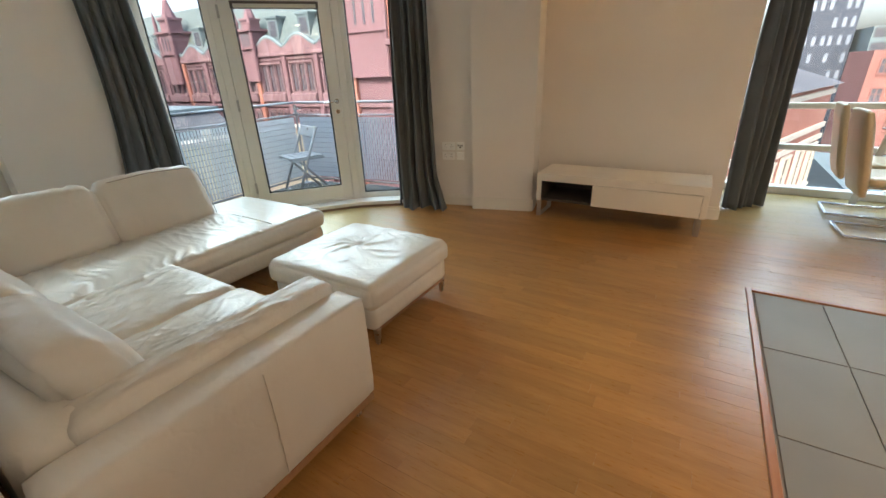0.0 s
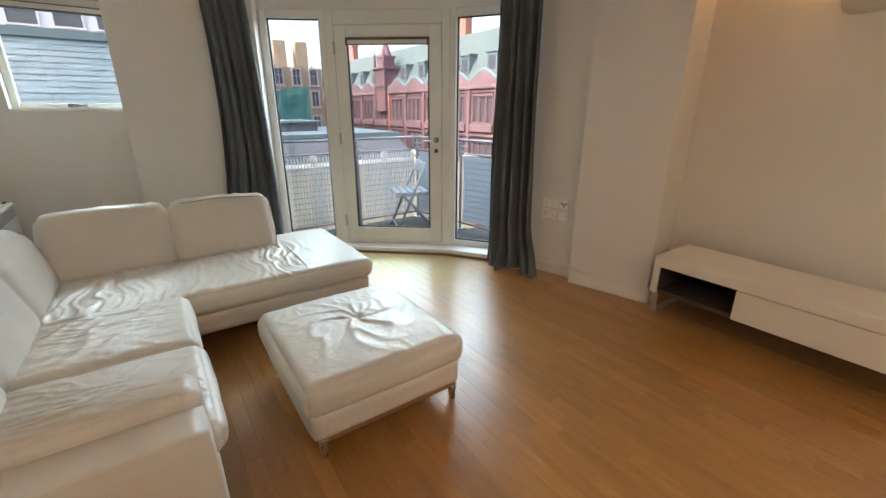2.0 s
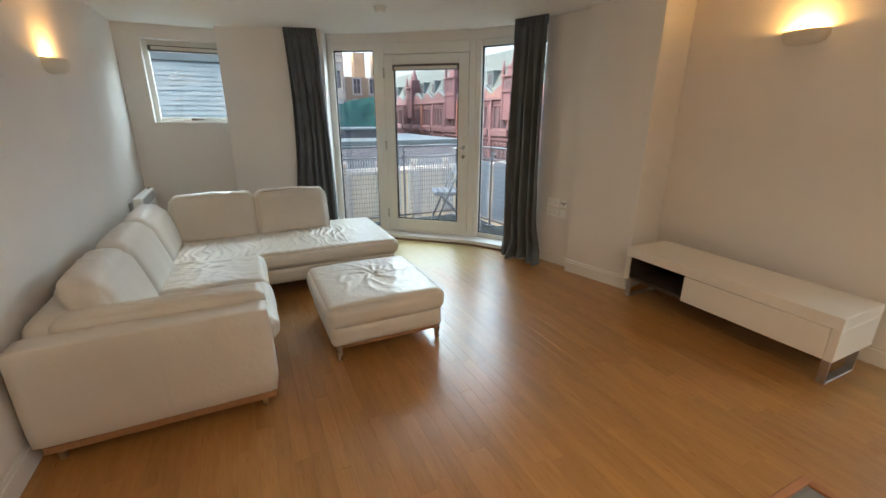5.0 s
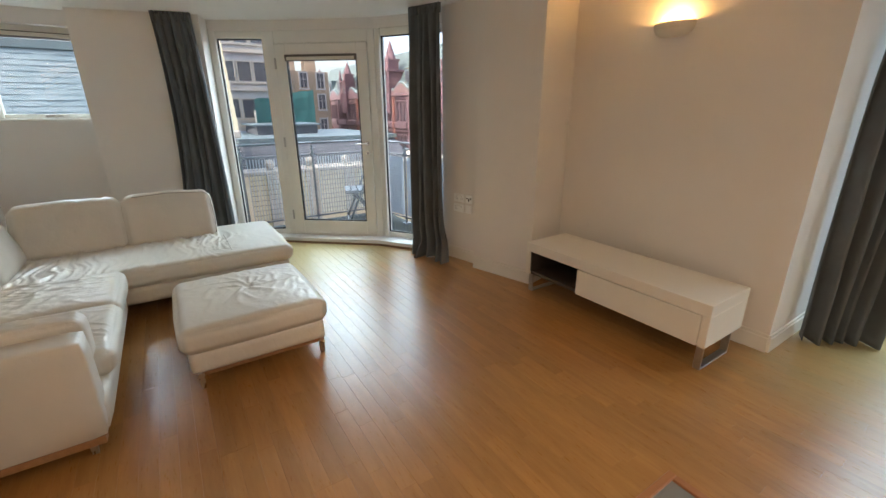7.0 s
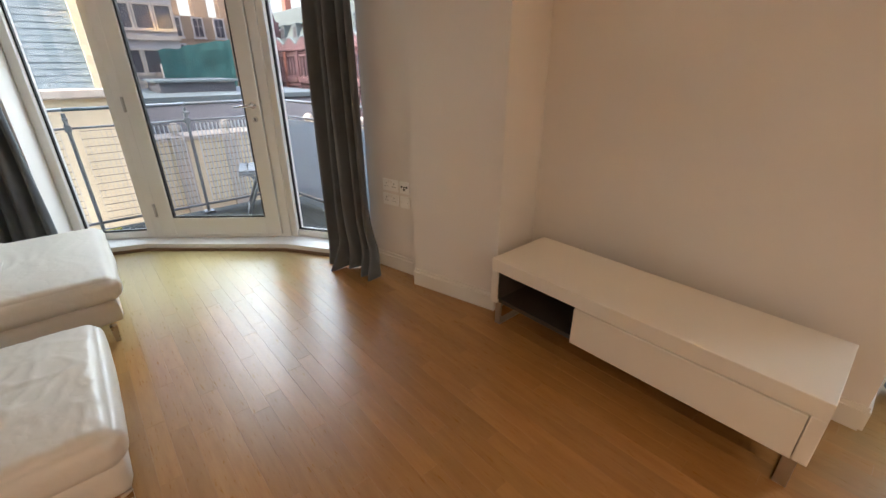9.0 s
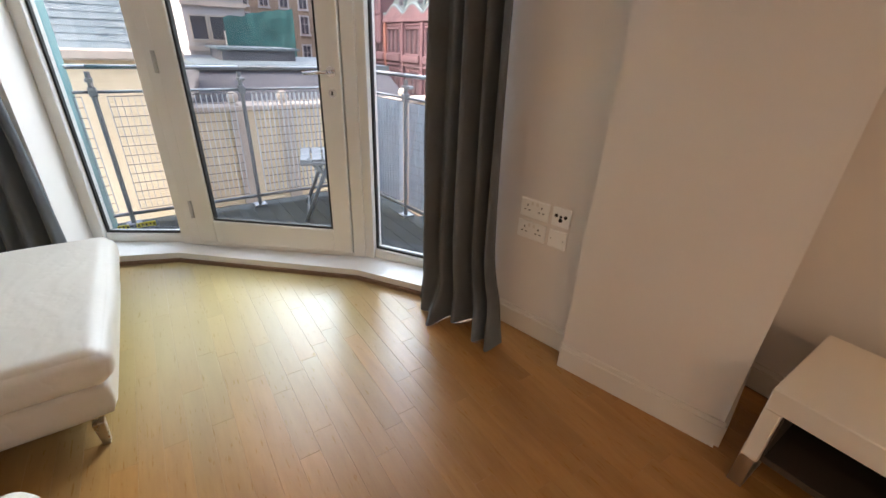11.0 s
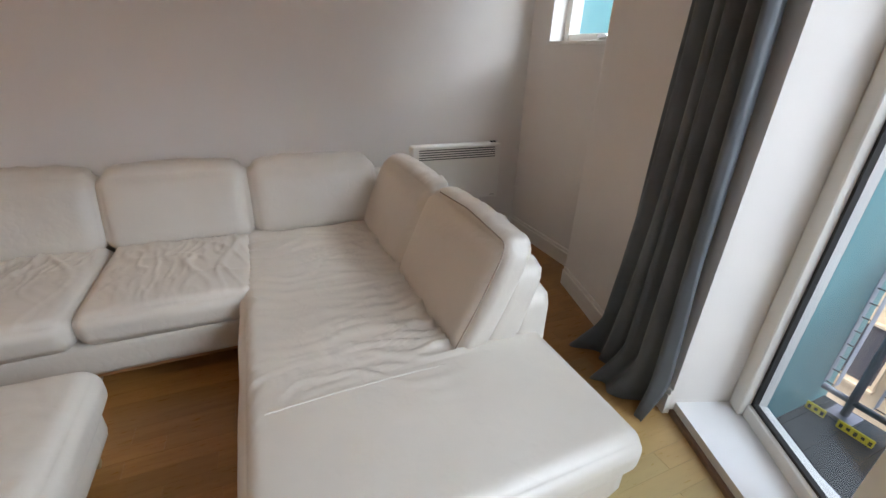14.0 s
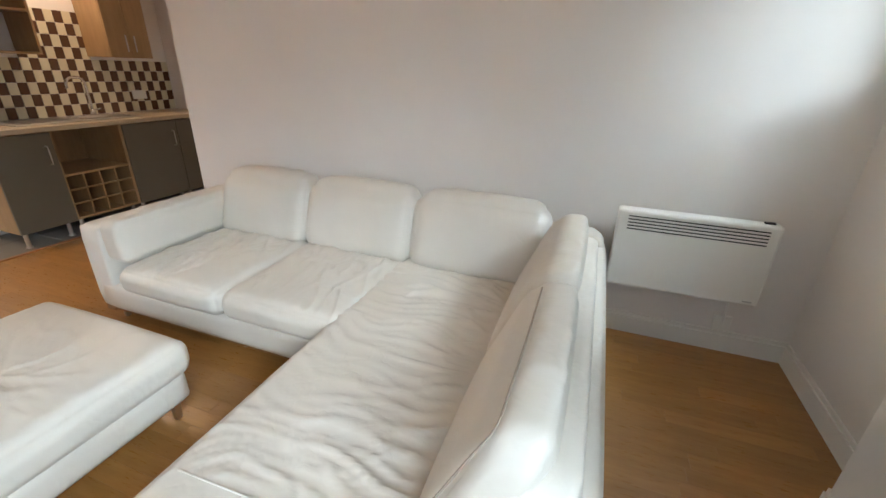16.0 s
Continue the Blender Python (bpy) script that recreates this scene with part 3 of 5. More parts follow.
def corner_sofa():
    s = thing("corner_sofa", "large white leather corner sofa with chaise and creased cushions", "sofa", at=pose(0, 0, 0))
    # bases
    part("base", soft_box(-2.50, 0.20, 0.105, -0.98, 1.215, 0.262, 0.025, 0.004, 16), M_LEATHER, s, smooth=True)
    part("base", soft_box(-3.53, 0.20, 0.105, -2.495, 2.42, 0.25, 0.03, 0.006, 18), M_LEATHER, s, smooth=True)
    part("base_rail", box(-2.48, 1.14, 0.085, -0.96, 1.19, 0.107), M_LEGWOOD, s, "brown wooden base rail")
    part("base_rail", box(-0.995, 0.22, 0.072, -0.938, 1.19, 0.107), M_LEGWOOD, s, "brown wooden base rail")
    # arm
    part("arm", soft_box(-1.09, 0.18, 0.107, -0.93, 1.205, 0.588, 0.022, 0.006, 20, 0.004, seed=3), M_LEATHER, s, smooth=True)
    part("arm_pad", soft_box(-1.235, 0.30, 0.40, -1.082, 1.195, 0.632, 0.04, 0.016, 40, 0.012, (14, 6), seed=5), M_LEATHER, s, smooth=True)
    sm = bmesh.new()
    sweep(sm, [(-0.928, 0.72, 0.12), (-0.922, 0.72, 0.35), (-0.93, 0.72, 0.55), (-0.96, 0.72, 0.583)], 0.003, 6)
    part("seam", sm, M_LEATHER, s)
    # back frames
    part("back_frame", soft_box(-3.55, 0.18, 0.107, -1.105, 0.40, 0.63, 0.07, 0.012, 40, 0.008, seed=8), M_LEATHER, s, smooth=True)
    part("back_frame", soft_box(-3.572, 0.20, 0.107, -3.40, 1.925, 0.575, 0.05, 0.01, 22, 0.006, seed=9), M_LEATHER, s, smooth=True)
    # seats
    part("seat_cushion", soft_box(-1.875, 0.50, 0.255, -1.205, 1.25, 0.40, 0.055, 0.025, 84, 0.020, (9, 3), 11), M_LEATHER, s, smooth=True)
    part("seat_cushion", soft_box(-2.535, 0.50, 0.255, -1.88, 1.24, 0.40, 0.055, 0.025, 84, 0.019, (9, 3), 12), M_LEATHER, s, smooth=True)
    part("chaise_cushion", soft_box(-3.54, 0.45, 0.245, -2.475, 2.45, 0.39, 0.055, 0.022, 170, 0.026, (1.7, 10), 13, calm=1.95), M_LEATHER, s, smooth=True)
    cs = bmesh.new()
    sweep(cs, [(-3.20, 1.975, 0.398), (-3.0, 1.975, 0.411), (-2.75, 1.975, 0.411), (-2.55, 1.975, 0.402), (-2.49, 1.975, 0.37), (-2.47, 1.975, 0.33)], 0.0032, 6)
    part("seam", cs, M_LEATHER, s, "stitched leather seam", smooth=True)
    # back cushions along the wall
    for i, (a, b) in enumerate(((-1.86, -1.21), (-2.55, -1.865), (-3.27, -2.555))):
        part("back_cushion", soft_box(a, 0.40, 0.37, b, 0.61, 0.755, 0.075, 0.032, 36, 0.012, (6, 3), 20 + i, False, (0, -0.12)), M_LEATHER, s, smooth=True)
    part("back_pad", soft_box(-3.435, 0.50, 0.37, -3.27, 1.93, 0.69, 0.05, 0.010, 20, 0.006, (3, 5), 50, True, (-0.095, 0)), M_LEATHER, s, smooth=True)
    # back cushions of the chaise
    for i, (a, b) in enumerate(((0.52, 1.24), (1.245, 1.935))):
        part("back_cushion", soft_box(-3.30, a, 0.37, -3.15, b, 0.785, 0.058, 0.026, 36, 0.011, (3, 6), 30 + i, False, (-0.175, 0)), M_LEATHER, s, smooth=True)
    pp = bmesh.new()
    sweep(pp, rounded([(-3.165, 1.928, 0.42), (-3.225, 1.940, 0.56), (-3.315, 1.930, 0.745), (-3.347, 1.895, 0.783), (-3.353, 1.60, 0.803), (-3.35, 1.33, 0.79)], 0.03), 0.0028, 6)
    part("piping", pp, M_PIPING, s, "grey piped seam")
    for x, y in ((-0.99, 1.13), (-0.99, 0.26), (-2.50, 2.36), (-3.47, 2.36), (-3.47, 0.26), (-2.44, 1.12), (-1.85, 1.10)):
        sofa_leg(s, x, y)
    return s


corner_sofa()


def footstool():
    s = thing("footstool", "square white leather footstool with a creased padded top", "footstool")
    part("base", soft_box(-2.02, 1.55, 0.105, -1.225, 2.315, 0.245, 0.025, 0.006, 18), M_LEATHER, s, smooth=True)
    part("seat_cushion", soft_box(-2.05, 1.525, 0.235, -1.20, 2.335, 0.385, 0.055, 0.025, 90, 0.007, (4.5, 7.5), 41, pucker=(-0.03, 0.02)), M_LEATHER, s, smooth=True)
    part("base_rail", box(-1.26, 1.60, 0.088, -1.235, 2.28, 0.108), M_LEGWOOD, s, "brown wooden base rail")
    for x, y in ((-1.25, 2.285), (-1.25, 1.595), (-1.96, 1.595), (-1.96, 2.285)):
        sofa_leg(s, x, y)
    return s


footstool()


def tv_bench():
    t = thing("tv_bench", "low white lacquered television bench on chrome loop feet", "bench")
    x0, x1, y0, y1, zt = -1.20, 0.268, 4.06, 4.535, 0.457
    part("top", box(x0, y0, zt - 0.075, x1, y1, zt, 0.003), M_TVWOOD, t)
    part("side_panel", box(x0, y0, 0.18, x0 + 0.045, y1, zt - 0.075, 0.003), M_TVWOOD, t)
    part("side_panel", box(x1 - 0.045, y0, 0.18, x1, y1, zt - 0.075, 0.003), M_TVWOOD, t)
    # inner faces are near black, unlike the white outside
    part("bottom_shelf", box(x0 + 0.045, y0 + 0.02, 0.18, x1 - 0.045, y1, 0.205, 0.002), M_INNER, t, "dark brown-black shelf")
    part("back_panel", box(x0 + 0.045, y1 - 0.012, 0.205, x1 - 0.045, y1, zt - 0.075), M_INNER, t, "dark brown-black back")
    part("divider", box(-0.66, y0 + 0.02, 0.205, -0.64, y1 - 0.012, zt - 0.075), M_INNER, t, "dark brown-black divider")
    part("lining", box(x0 + 0.046, y0 + 0.012, 0.206, x0 + 0.052, y1 - 0.013, zt - 0.076), M_INNER, t, "thin dark board inside the left panel")
    part("drawer_front", box(-0.665, y0 - 0.006, 0.183, x1 - 0.048, y0 + 0.016, zt - 0.079, 0.003), M_TVWOOD, t)
    for x in (x0 + 0.012, x1 - 0.045):
        lp = bmesh.new()
        a, b = y0 + 0.06, y1 - 0.06
        add_box(lp, x - 0.022, a, 0.0, x + 0.022, a + 0.012, 0.18, 0.002)
        add_box(lp, x - 0.022, b - 0.012, 0.0, x + 0.022, b, 0.18, 0.002)
        add_box(lp, x - 0.022, a + 0.012, 0.0, x + 0.022, b - 0.012, 0.012, 0.002)
        add_box(lp, x - 0.022, a + 0.012, 0.168, x + 0.022, b - 0.012, 0.179, 0.002)
        part("loop_foot", lp, M_STEEL, t, "flat steel loop foot")
    return t


tv_bench()


def curtain(line, zt, zb, label, amp=0.045, waves=7, seed=0, flare=1.25, puddle=0.0, drift=0.0, trail=0.0, tilt=0.0):
    """A gathered curtain along a plan line, with folds that deepen and widen downwards."""
    c = thing("curtain", label, "curtain", "grey curtains", at=pose(line[0][0], line[0][1], 0))
    o = Vector((line[0][0], line[0][1], 0))
    a, b = Vector(line[0]), Vector(line[1])
    d = (b - a)
    ln = d.length
    d.normalize()
    nrm = Vector((-d.y, d.x))
    bm = bmesh.new()
    nu, nv = waves * 14, 36
    rows = []
    for j in range(nv + 1):
        v = j / nv
        z = zt + (zb - zt) * v
        row = []
        for i in range(nu + 1):
            u = i / nu
            ph = u * waves * 2 * math.pi
            w = noise.noise(Vector((u * 4 + seed, v * 1.4, seed)))
            w2 = noise.noise(Vector((u * 9 - seed, v * 0.8, seed + 7)))
            gather = 0.35 + 0.65 * min(1, v * 3.2)
            off = amp * gather * (math.sin(ph + w * 2.2) + 0.45 * math.sin(ph * 0.5 + 1.3 + w2 * 2)) + 0.03 * w * v
            spread = 1 + (flare - 1) * v
            s = (u - 0.5) * ln * spread + ln * 0.5 + 0.012 * w2 * v
            out = puddle * max(0, (v - 0.93) / 0.07) * (0.6 + 0.5 * math.sin(ph * 0.37 + seed))
            p = a + d * (s - tilt * (1 - v) ** 2 - trail * v ** 2.5 * (1 - u) + drift * max(0.0, v - 0.8) ** 2 * 25 * u) + nrm * (off + out)
            row.append(bm.verts.new((p.x - o.x, p.y - o.y, max(0.004, z + (0.0 if v < 0.999 else 0.008 * math.sin(ph * 0.8))))))
        rows.append(row)
    for j in range(nv):
        for i in range(nu):
            bm.faces.new((rows[j][i], rows[j][i + 1], rows[j + 1][i + 1], rows[j + 1][i]))
    hd = bmesh.new()
    lines = []
    for j, (z, k) in enumerate(((zt + 0.035, 1.0), (zt + 0.02, 0.8), (zt - 0.03, 0.8), (zt - 0.06, 1.0))):
        row = []
        for i in range(nu * 2 + 1):
            u = i / (nu * 2)
            p = a + d * (u * ln - tilt * (1 - (zt - z) / (zt - zb)) ** 2) + nrm * (amp * 0.35 * k * math.sin(u * waves * 4 * math.pi + 0.8 * j * (u > 0.5)) + 0.006)
            row.append(hd.verts.new((p.x - o.x, p.y - o.y, z)))
        lines.append(row)
    for j in range(3):
        for i in range(nu * 2):
            hd.faces.new((lines[j][i], lines[j][i + 1], lines[j + 1][i + 1], lines[j + 1][i]))
    ht = part("heading", hd, M_CURTAIN, c, "pleated curtain heading", smooth=True)
    ht.modifiers.new("thick", "SOLIDIFY").thickness = 0.006
    ob = part("cloth", bm, M_CURTAIN, c, smooth=True)
    so = ob.modifiers.new("thick", "SOLIDIFY")
    so.thickness = 0.004
    return c


curtain([(-4.07, 1.84), (-3.985, 2.175)], 2.40, 0.0, "charcoal grey full-length curtain gathered at the balcony window", 0.038, 5, 1, 1.04, -0.13, 0.0, 0.2, 0.08)
curtain([(-2.68, 3.80), (-2.34, 3.94)], 2.41, 0.0, "charcoal grey full-length curtain gathered beside the sockets", 0.05, 5, 4, 1.22, -0.14, 0.11)
curtain([(0.46, 5.08), (0.72, 5.36)], 2.40, 0.01, "grey full-length curtain gathered at the dining window", 0.05, 5, 9, 1.15, 0.0)

curtain([(0.60, 5.62), (0.78, 5.88)], 2.40, 0.085, "grey-green full-length curtain panel drawn back against the dining window", 0.04, 4, 15, 1.1, 0.0)

# ---------------- small fittings ----------------
def panel_heater():
    h = thing("panel_heater", "slim white electric panel heater with top louvre slots", "heater")
    y0, y1, z0, z1, xa, xb = WALL_S + 0.045, WALL_S + 0.125, 0.345, 0.765, -4.30, -3.595
    part("body", box(xa, y0, z0, xb, y1, z1, 0.012, 2), M_PLASTIC, h)
    part("back_plate", box(xa + 0.06, WALL_S, z0 + 0.05, xb - 0.06, y0 + 0.002, z1 - 0.05, 0.003), M_STEEL, h, "grey wall bracket")
    for i in range(5):
        z = z1 - 0.03 - i * 0.0165
        part("louvre_slot", box(xa + 0.05, y1 - 0.004, z - 0.003, xb - 0.05, y1 + 0.0012, z + 0.003), M_DARK, h, "dark louvre slot")
    part("switch", box(xa + 0.03, y1 - 0.05, z1, xa + 0.075, y1 - 0.03, z1 + 0.008, 0.002), M_DARK, h, "small dark control")
    part("badge", box(xa + 0.03, y1, z0 + 0.022, xa + 0.07, y1 + 0.0015, z0 + 0.03), M_STEEL, h, "tiny grey badge")
    cb = bmesh.new()
    sweep(cb, [(xa + 0.09, WALL_S + 0.03, z0 + 0.02), (xa + 0.085, WALL_S + 0.02, 0.25), (xa + 0.08, WALL_S + 0.02, 0.16)], 0.005, 6)
    part("cable", cb, M_PLASTIC, h, "white power cable")
    part("spur_box", box(xa + 0.04, WALL_S, 0.13, xa + 0.125, WALL_S + 0.014, 0.215, 0.004), M_PLASTIC, h)


panel_heater()


def socket_plate(x, z, wide, kind):
    m, ln = along((-2.45, 4.04), (-1.96, 4.15))
    m = m @ Matrix.Translation((x, 0, z))
    w = 0.146 if wide else 0.086
    t = thing("wall_socket", "white plastic double power socket on the wall" if wide else ("white aerial and data socket with dark ports" if kind == "aerial" else "white plastic single socket plate on the wall"), "socket", "socket cluster", at=m)
    part("plate", box(-w / 2, -0.010, -0.043, w / 2, 0, 0.043, 0.003, 1), M_SOCKET, t)
    if kind == "power":
        for cx in (-0.036, 0.036):
            for dx, dz, a, b in ((0, 0.014, 0.0022, 0.005), (-0.011, -0.008, 0.0045, 0.002), (0.011, -0.008, 0.0045, 0.002)):
                part("pin_hole", box(cx + dx - a, -0.0112, dz - b, cx + dx + a, -0.0095, dz + b), M_DARK, t, "dark pin slot")
            part("switch", box(cx * 0.35 - 0.006, -0.013, 0.018, cx * 0.35 + 0.006, -0.0098, 0.034, 0.001), M_PLASTIC, t)
    elif kind == "aerial":
        for dx, dz, r in ((-0.022, 0.006, 0.008), (0.022, 0.006, 0.008), (0, -0.012, 0.009), (0, 0.004, 0.006)):
            part("port", rod((dx, -0.0125, dz), (dx, -0.0095, dz), r, seg=14), M_DARK, t, "dark round port")
    else:
        part("screw", rod((-0.03, -0.0112, 0), (-0.03, -0.0098, 0), 0.003), M_STEEL, t)
        part("screw", rod((0.03, -0.0112, 0), (0.03, -0.0098, 0), 0.003), M_STEEL, t)


socket_plate(0.367, 0.66, False, "aerial")
socket_plate(0.365, 0.555, False, "blank")
socket_plate(0.235, 0.66, True, "power")
socket_plate(0.232, 0.555, True, "power")


def sconce(m, label):
    """A half-bowl plaster uplighter; local y points away from the wall."""
    t = thing("wall_sconce", label, "wall lamp", "plaster uplighters", at=m)
    bm = bmesh.new()
    rows = []
    for th in (1.0, 0.93):
        for j in range(11):
            v = j / 10
            z = -0.09 * (1 - (1 - v) ** 1.5) if th == 1.0 else -0.084 * (1 - (1 - v) ** 1.5)
            rad = max(0.0001, (1 - v ** 2.4)) ** 0.5
            row = []
            for i in range(19):
                a = math.pi * i / 18
                row.append(bm.verts.new((0.138 * th * rad * math.cos(a), 0.105 * th * rad * math.sin(a), z)))
            rows.append(row)
    for k in range(21):
        if k == 10:
            continue
        for i in range(18):
            f = (rows[k][i], rows[k + 1][i], rows[k + 1][i + 1], rows[k][i + 1])
            bm.faces.new(f if k < 10 else f[::-1])
    for i in range(18):
        bm.faces.new((rows[0][i], rows[0][i + 1], rows[11][i + 1], rows[11][i]))
    part("bowl", bm, M_PLASTER, t, smooth=True)
    part("back_plate", box(-0.05, 0, -0.09, 0.05, 0.008, -0.02, 0.002), M_PLASTER, t)
    bl = bpy.data.lights.new("sconce_bulb", "POINT")
    bl.energy, bl.color, bl.shadow_soft_size = SCONCE_W, (1.0, 0.55, 0.17), 0.02
    b = new("sconce_bulb", bl)
    b.parent = t
    b.matrix_basis = Matrix.Translation((0, 0.05, -0.012))
    return t


sconce(pose(-2.545, WALL_S, 1.86, 0, 0, 0), "white plaster half-bowl wall light, lit warm, above the sofa")
sconce(pose(-0.565, WALL_N, 2.062, 0, 0, 180), "white plaster half-bowl wall light, lit warm, above the bench")

sd = thing("smoke_detector", "round white ceiling smoke detector", "smoke detector", at=pose(-2.78, 2.45, CEIL))
part("base", rod((0, 0, -0.018), (0, 0, 0), 0.055, 0.058, 28), M_PLASTIC, sd)
part("dome", rod((0, 0, -0.045), (0, 0, -0.018), 0.038, 0.05, 28), M_PLASTIC, sd)


# ---------------- dining corner ----------------
def dining_chair(m):
    c = thing("dining_chair", "cream leather cantilever dining chair on a chrome base", "chair", "chairs at the dining table", at=m)
    for sx in (-0.19, 0.19):
        bm = bmesh.new()
        sweep(bm, rounded([(sx, -0.25, 0.44), (sx, 0.20, 0.44), (sx * 1.05, 0.24, 0.02), (sx * 1.05, -0.26, 0.02)], 0.05), 0.014, 8)
        part("leg", bm, M_CHROME, c, "bent chrome tube leg", smooth=True)
    part("cross_bar", rod((-0.2, -0.26, 0.02), (0.2, -0.26, 0.02), 0.014), M_CHROME, c, "chrome floor bar")
    part("seat", soft_box(-0.22, -0.22, 0.445, 0.22, 0.22, 0.51, 0.028, 0.012, 14), M_CREAM, c, smooth=True)
    part("backrest", soft_box(-0.21, -0.265, 0.36, 0.21, -0.20, 1.0, 0.032, 0.016, 16, lean=(0, -0.12)), M_CREAM, c, smooth=True)
    return c


ch = dining_chair(pose(1.53, 4.78, 0, 0, 0, -88))
copy_thing(ch, pose(1.53, 5.42, 0, 0, 0, -92))


def dining_table():
    t = thing("dining_table", "rectangular glass-topped dining table on chrome legs", "table")
    x0, x1, y0, y1 = 1.60, 2.53, 4.25, 5.85
    g = part("tabletop", box(x0, y0, 0.735, x1, y1, 0.75, 0.003), M_GLASS, t, "clear glass top")
    for x, y in ((x0 + 0.06, y0 + 0.08), (x1 - 0.06, y0 + 0.08), (x0 + 0.06, y1 - 0.08), (x1 - 0.06, y1 - 0.08)):
        bm = box(x - 0.03, y - 0.012, 0, x + 0.03, y + 0.012, 0.735, 0.003)
        for v in bm.verts:
            if v.co.z < 0.1:
                v.co.x += -0.10 if x < 2.0 else 0.10
        part("leg", bm, M_STEEL, t, "splayed flat chrome leg")
    part("rail", box(x0 + 0.03, y0 + 0.09, 0.70, x0 + 0.06, y1 - 0.09, 0.733, 0.003), M_STEEL, t)
    part("rail", box(x1 - 0.06, y0 + 0.09, 0.70, x1 - 0.03, y1 - 0.09, 0.733, 0.003), M_STEEL, t)


dining_table()

# ---------------- kitchen ----------------
M_UNIT = paint("unit_grey_green", (0.11, 0.10, 0.075), 0.35, 0.08)
M_CARCASS = wood("carcass_wood", (0.28, 0.165, 0.07), (0.40, 0.255, 0.12), 0.45, (8, 8, 1.2), 0, 0.1)
M_WORKTOP = wood("worktop_laminate", (0.40, 0.31, 0.20), (0.58, 0.48, 0.34), 0.3, (9, 1.2, 9), 0, 0.05)
M_TCREAM = paint("wall_tile_cream", (0.70, 0.64, 0.47), 0.2, 0.04, 0.01)
M_TBROWN = paint("wall_tile_brown", (0.10, 0.05, 0.028), 0.2, 0.1, 0.01)
kw = structure("wall_kitchen_back", box(KIT_X, KIT_Y, -0.1, KIT_X + 0.2, 0.84, CEIL), M_WALL, "painted kitchen wall with checkered tiles", "wall")


def base_unit(y0, y1, kind, label):
    u = thing("kitchen_base_unit", label, "kitchen cabinet", "kitchen base units")
    xf = 0.62
    part("side_panel", box(xf, y0 + 0.001, 0.13, KIT_X - 0.02, y0 + 0.019, 0.865, 0.002), M_CARCASS, u)
    part("side_panel", box(xf, y1 - 0.019, 0.13, KIT_X - 0.02, y1 - 0.001, 0.865, 0.002), M_CARCASS, u)
    part("bottom_panel", box(xf, y0 + 0.019, 0.13, KIT_X - 0.02, y1 - 0.019, 0.148), M_CARCASS, u)
    part("back_panel", box(KIT_X - 0.03, y0 + 0.019, 0.148, KIT_X - 0.02, y1 - 0.019, 0.865), M_CARCASS, u)
    if kind == "door":
        d = part("door", box(xf - 0.02, y0 + 0.002, 0.13, xf - 0.002, y1 - 0.002, 0.86, 0.003), M_UNIT, u, "grey-green smooth cabinet door")
        h = bmesh.new()
        sweep(h, rounded([(xf - 0.02, y0 + 0.06, 0.62), (xf - 0.05, y0 + 0.06, 0.62), (xf - 0.05, y0 + 0.06, 0.76), (xf - 0.02, y0 + 0.06, 0.76)], 0.012, 3), 0.005, 6)
        part("handle", h, M_STEEL, d, "steel bow handle", smooth=True)
    else:
        part("shelf", box(xf, y0 + 0.019, 0.50, KIT_X - 0.03, y1 - 0.019, 0.518), M_CARCASS, u)
        n = 4
        wdt = (y1 - y0 - 0.038)
        for i in range(1, n):
            yy = y0 + 0.019 + wdt * i / n
            part("rack_slat", box(xf, yy - 0.006, 0.148, KIT_X - 0.05, yy + 0.006, 0.50), M_CARCASS, u)
        for k in range(1, 3):
            z = 0.148 + 0.352 * k / 3
            part("rack_slat", box(xf, y0 + 0.019, z - 0.006, xf + 0.02, y1 - 0.019, z + 0.006), M_CARCASS, u)
            part("rack_slat", box(xf + 0.3, y0 + 0.019, z - 0.006, xf + 0.32, y1 - 0.019, z + 0.006), M_CARCASS, u)
    for x in (xf + 0.05, KIT_X - 0.1):
        for y in (y0 + 0.05, y1 - 0.05):
            l = rod((x, y, 0.012), (x, y, 0.13), 0.016)
            add_rod(l, (x, y, 0.0), (x, y, 0.012), 0.024)
            part("leg", l, M_STEEL, u, "round steel leg")


base_unit(-1.19, -0.68, "door", "grey-green kitchen base cabinet on steel legs")
base_unit(-0.68, -0.15, "door", "grey-green kitchen base cabinet on steel legs")
base_unit(-0.15, 0.40, "rack", "open kitchen unit with a wooden wine rack")
base_unit(0.40, 0.80, "door", "grey-green kitchen base cabinet on steel legs")
wt = tagged(part("worktop", box(0.585, KIT_Y + 0.002, 0.867, KIT_X - 0.001, 0.82, 0.907, 0.006, 2), M_WORKTOP), "pale wood-effect laminate kitchen worktop", "worktop")
sk = thing("kitchen_sink", "inset stainless steel sink with drainer", "sink")
sb = box(0.70, -0.45, 0.908, 1.12, 0.55, 0.914, 0.003)
part("rim", sb, M_STEEL, sk)
bowl = bmesh.new()
sweep(bowl, rounded([(0.78, -0.38, 0.916), (1.04, -0.38, 0.916), (1.04, 0.02, 0.916), (0.78, 0.02, 0.916), (0.78, -0.37, 0.916)], 0.05), 0.006, 6)
part("bowl_edge", bowl, M_CHROME, sk, smooth=True)
for i in range(6):
    part("drainer_rib", box(0.78 + i * 0.045, 0.10, 0.914, 0.79 + i * 0.045, 0.50, 0.918), M_STEEL, sk)
tp = thing("kitchen_tap", "tall chrome swan-neck mixer tap", "tap", at=pose(1.08, -0.24, 0.914))
nk = bmesh.new()
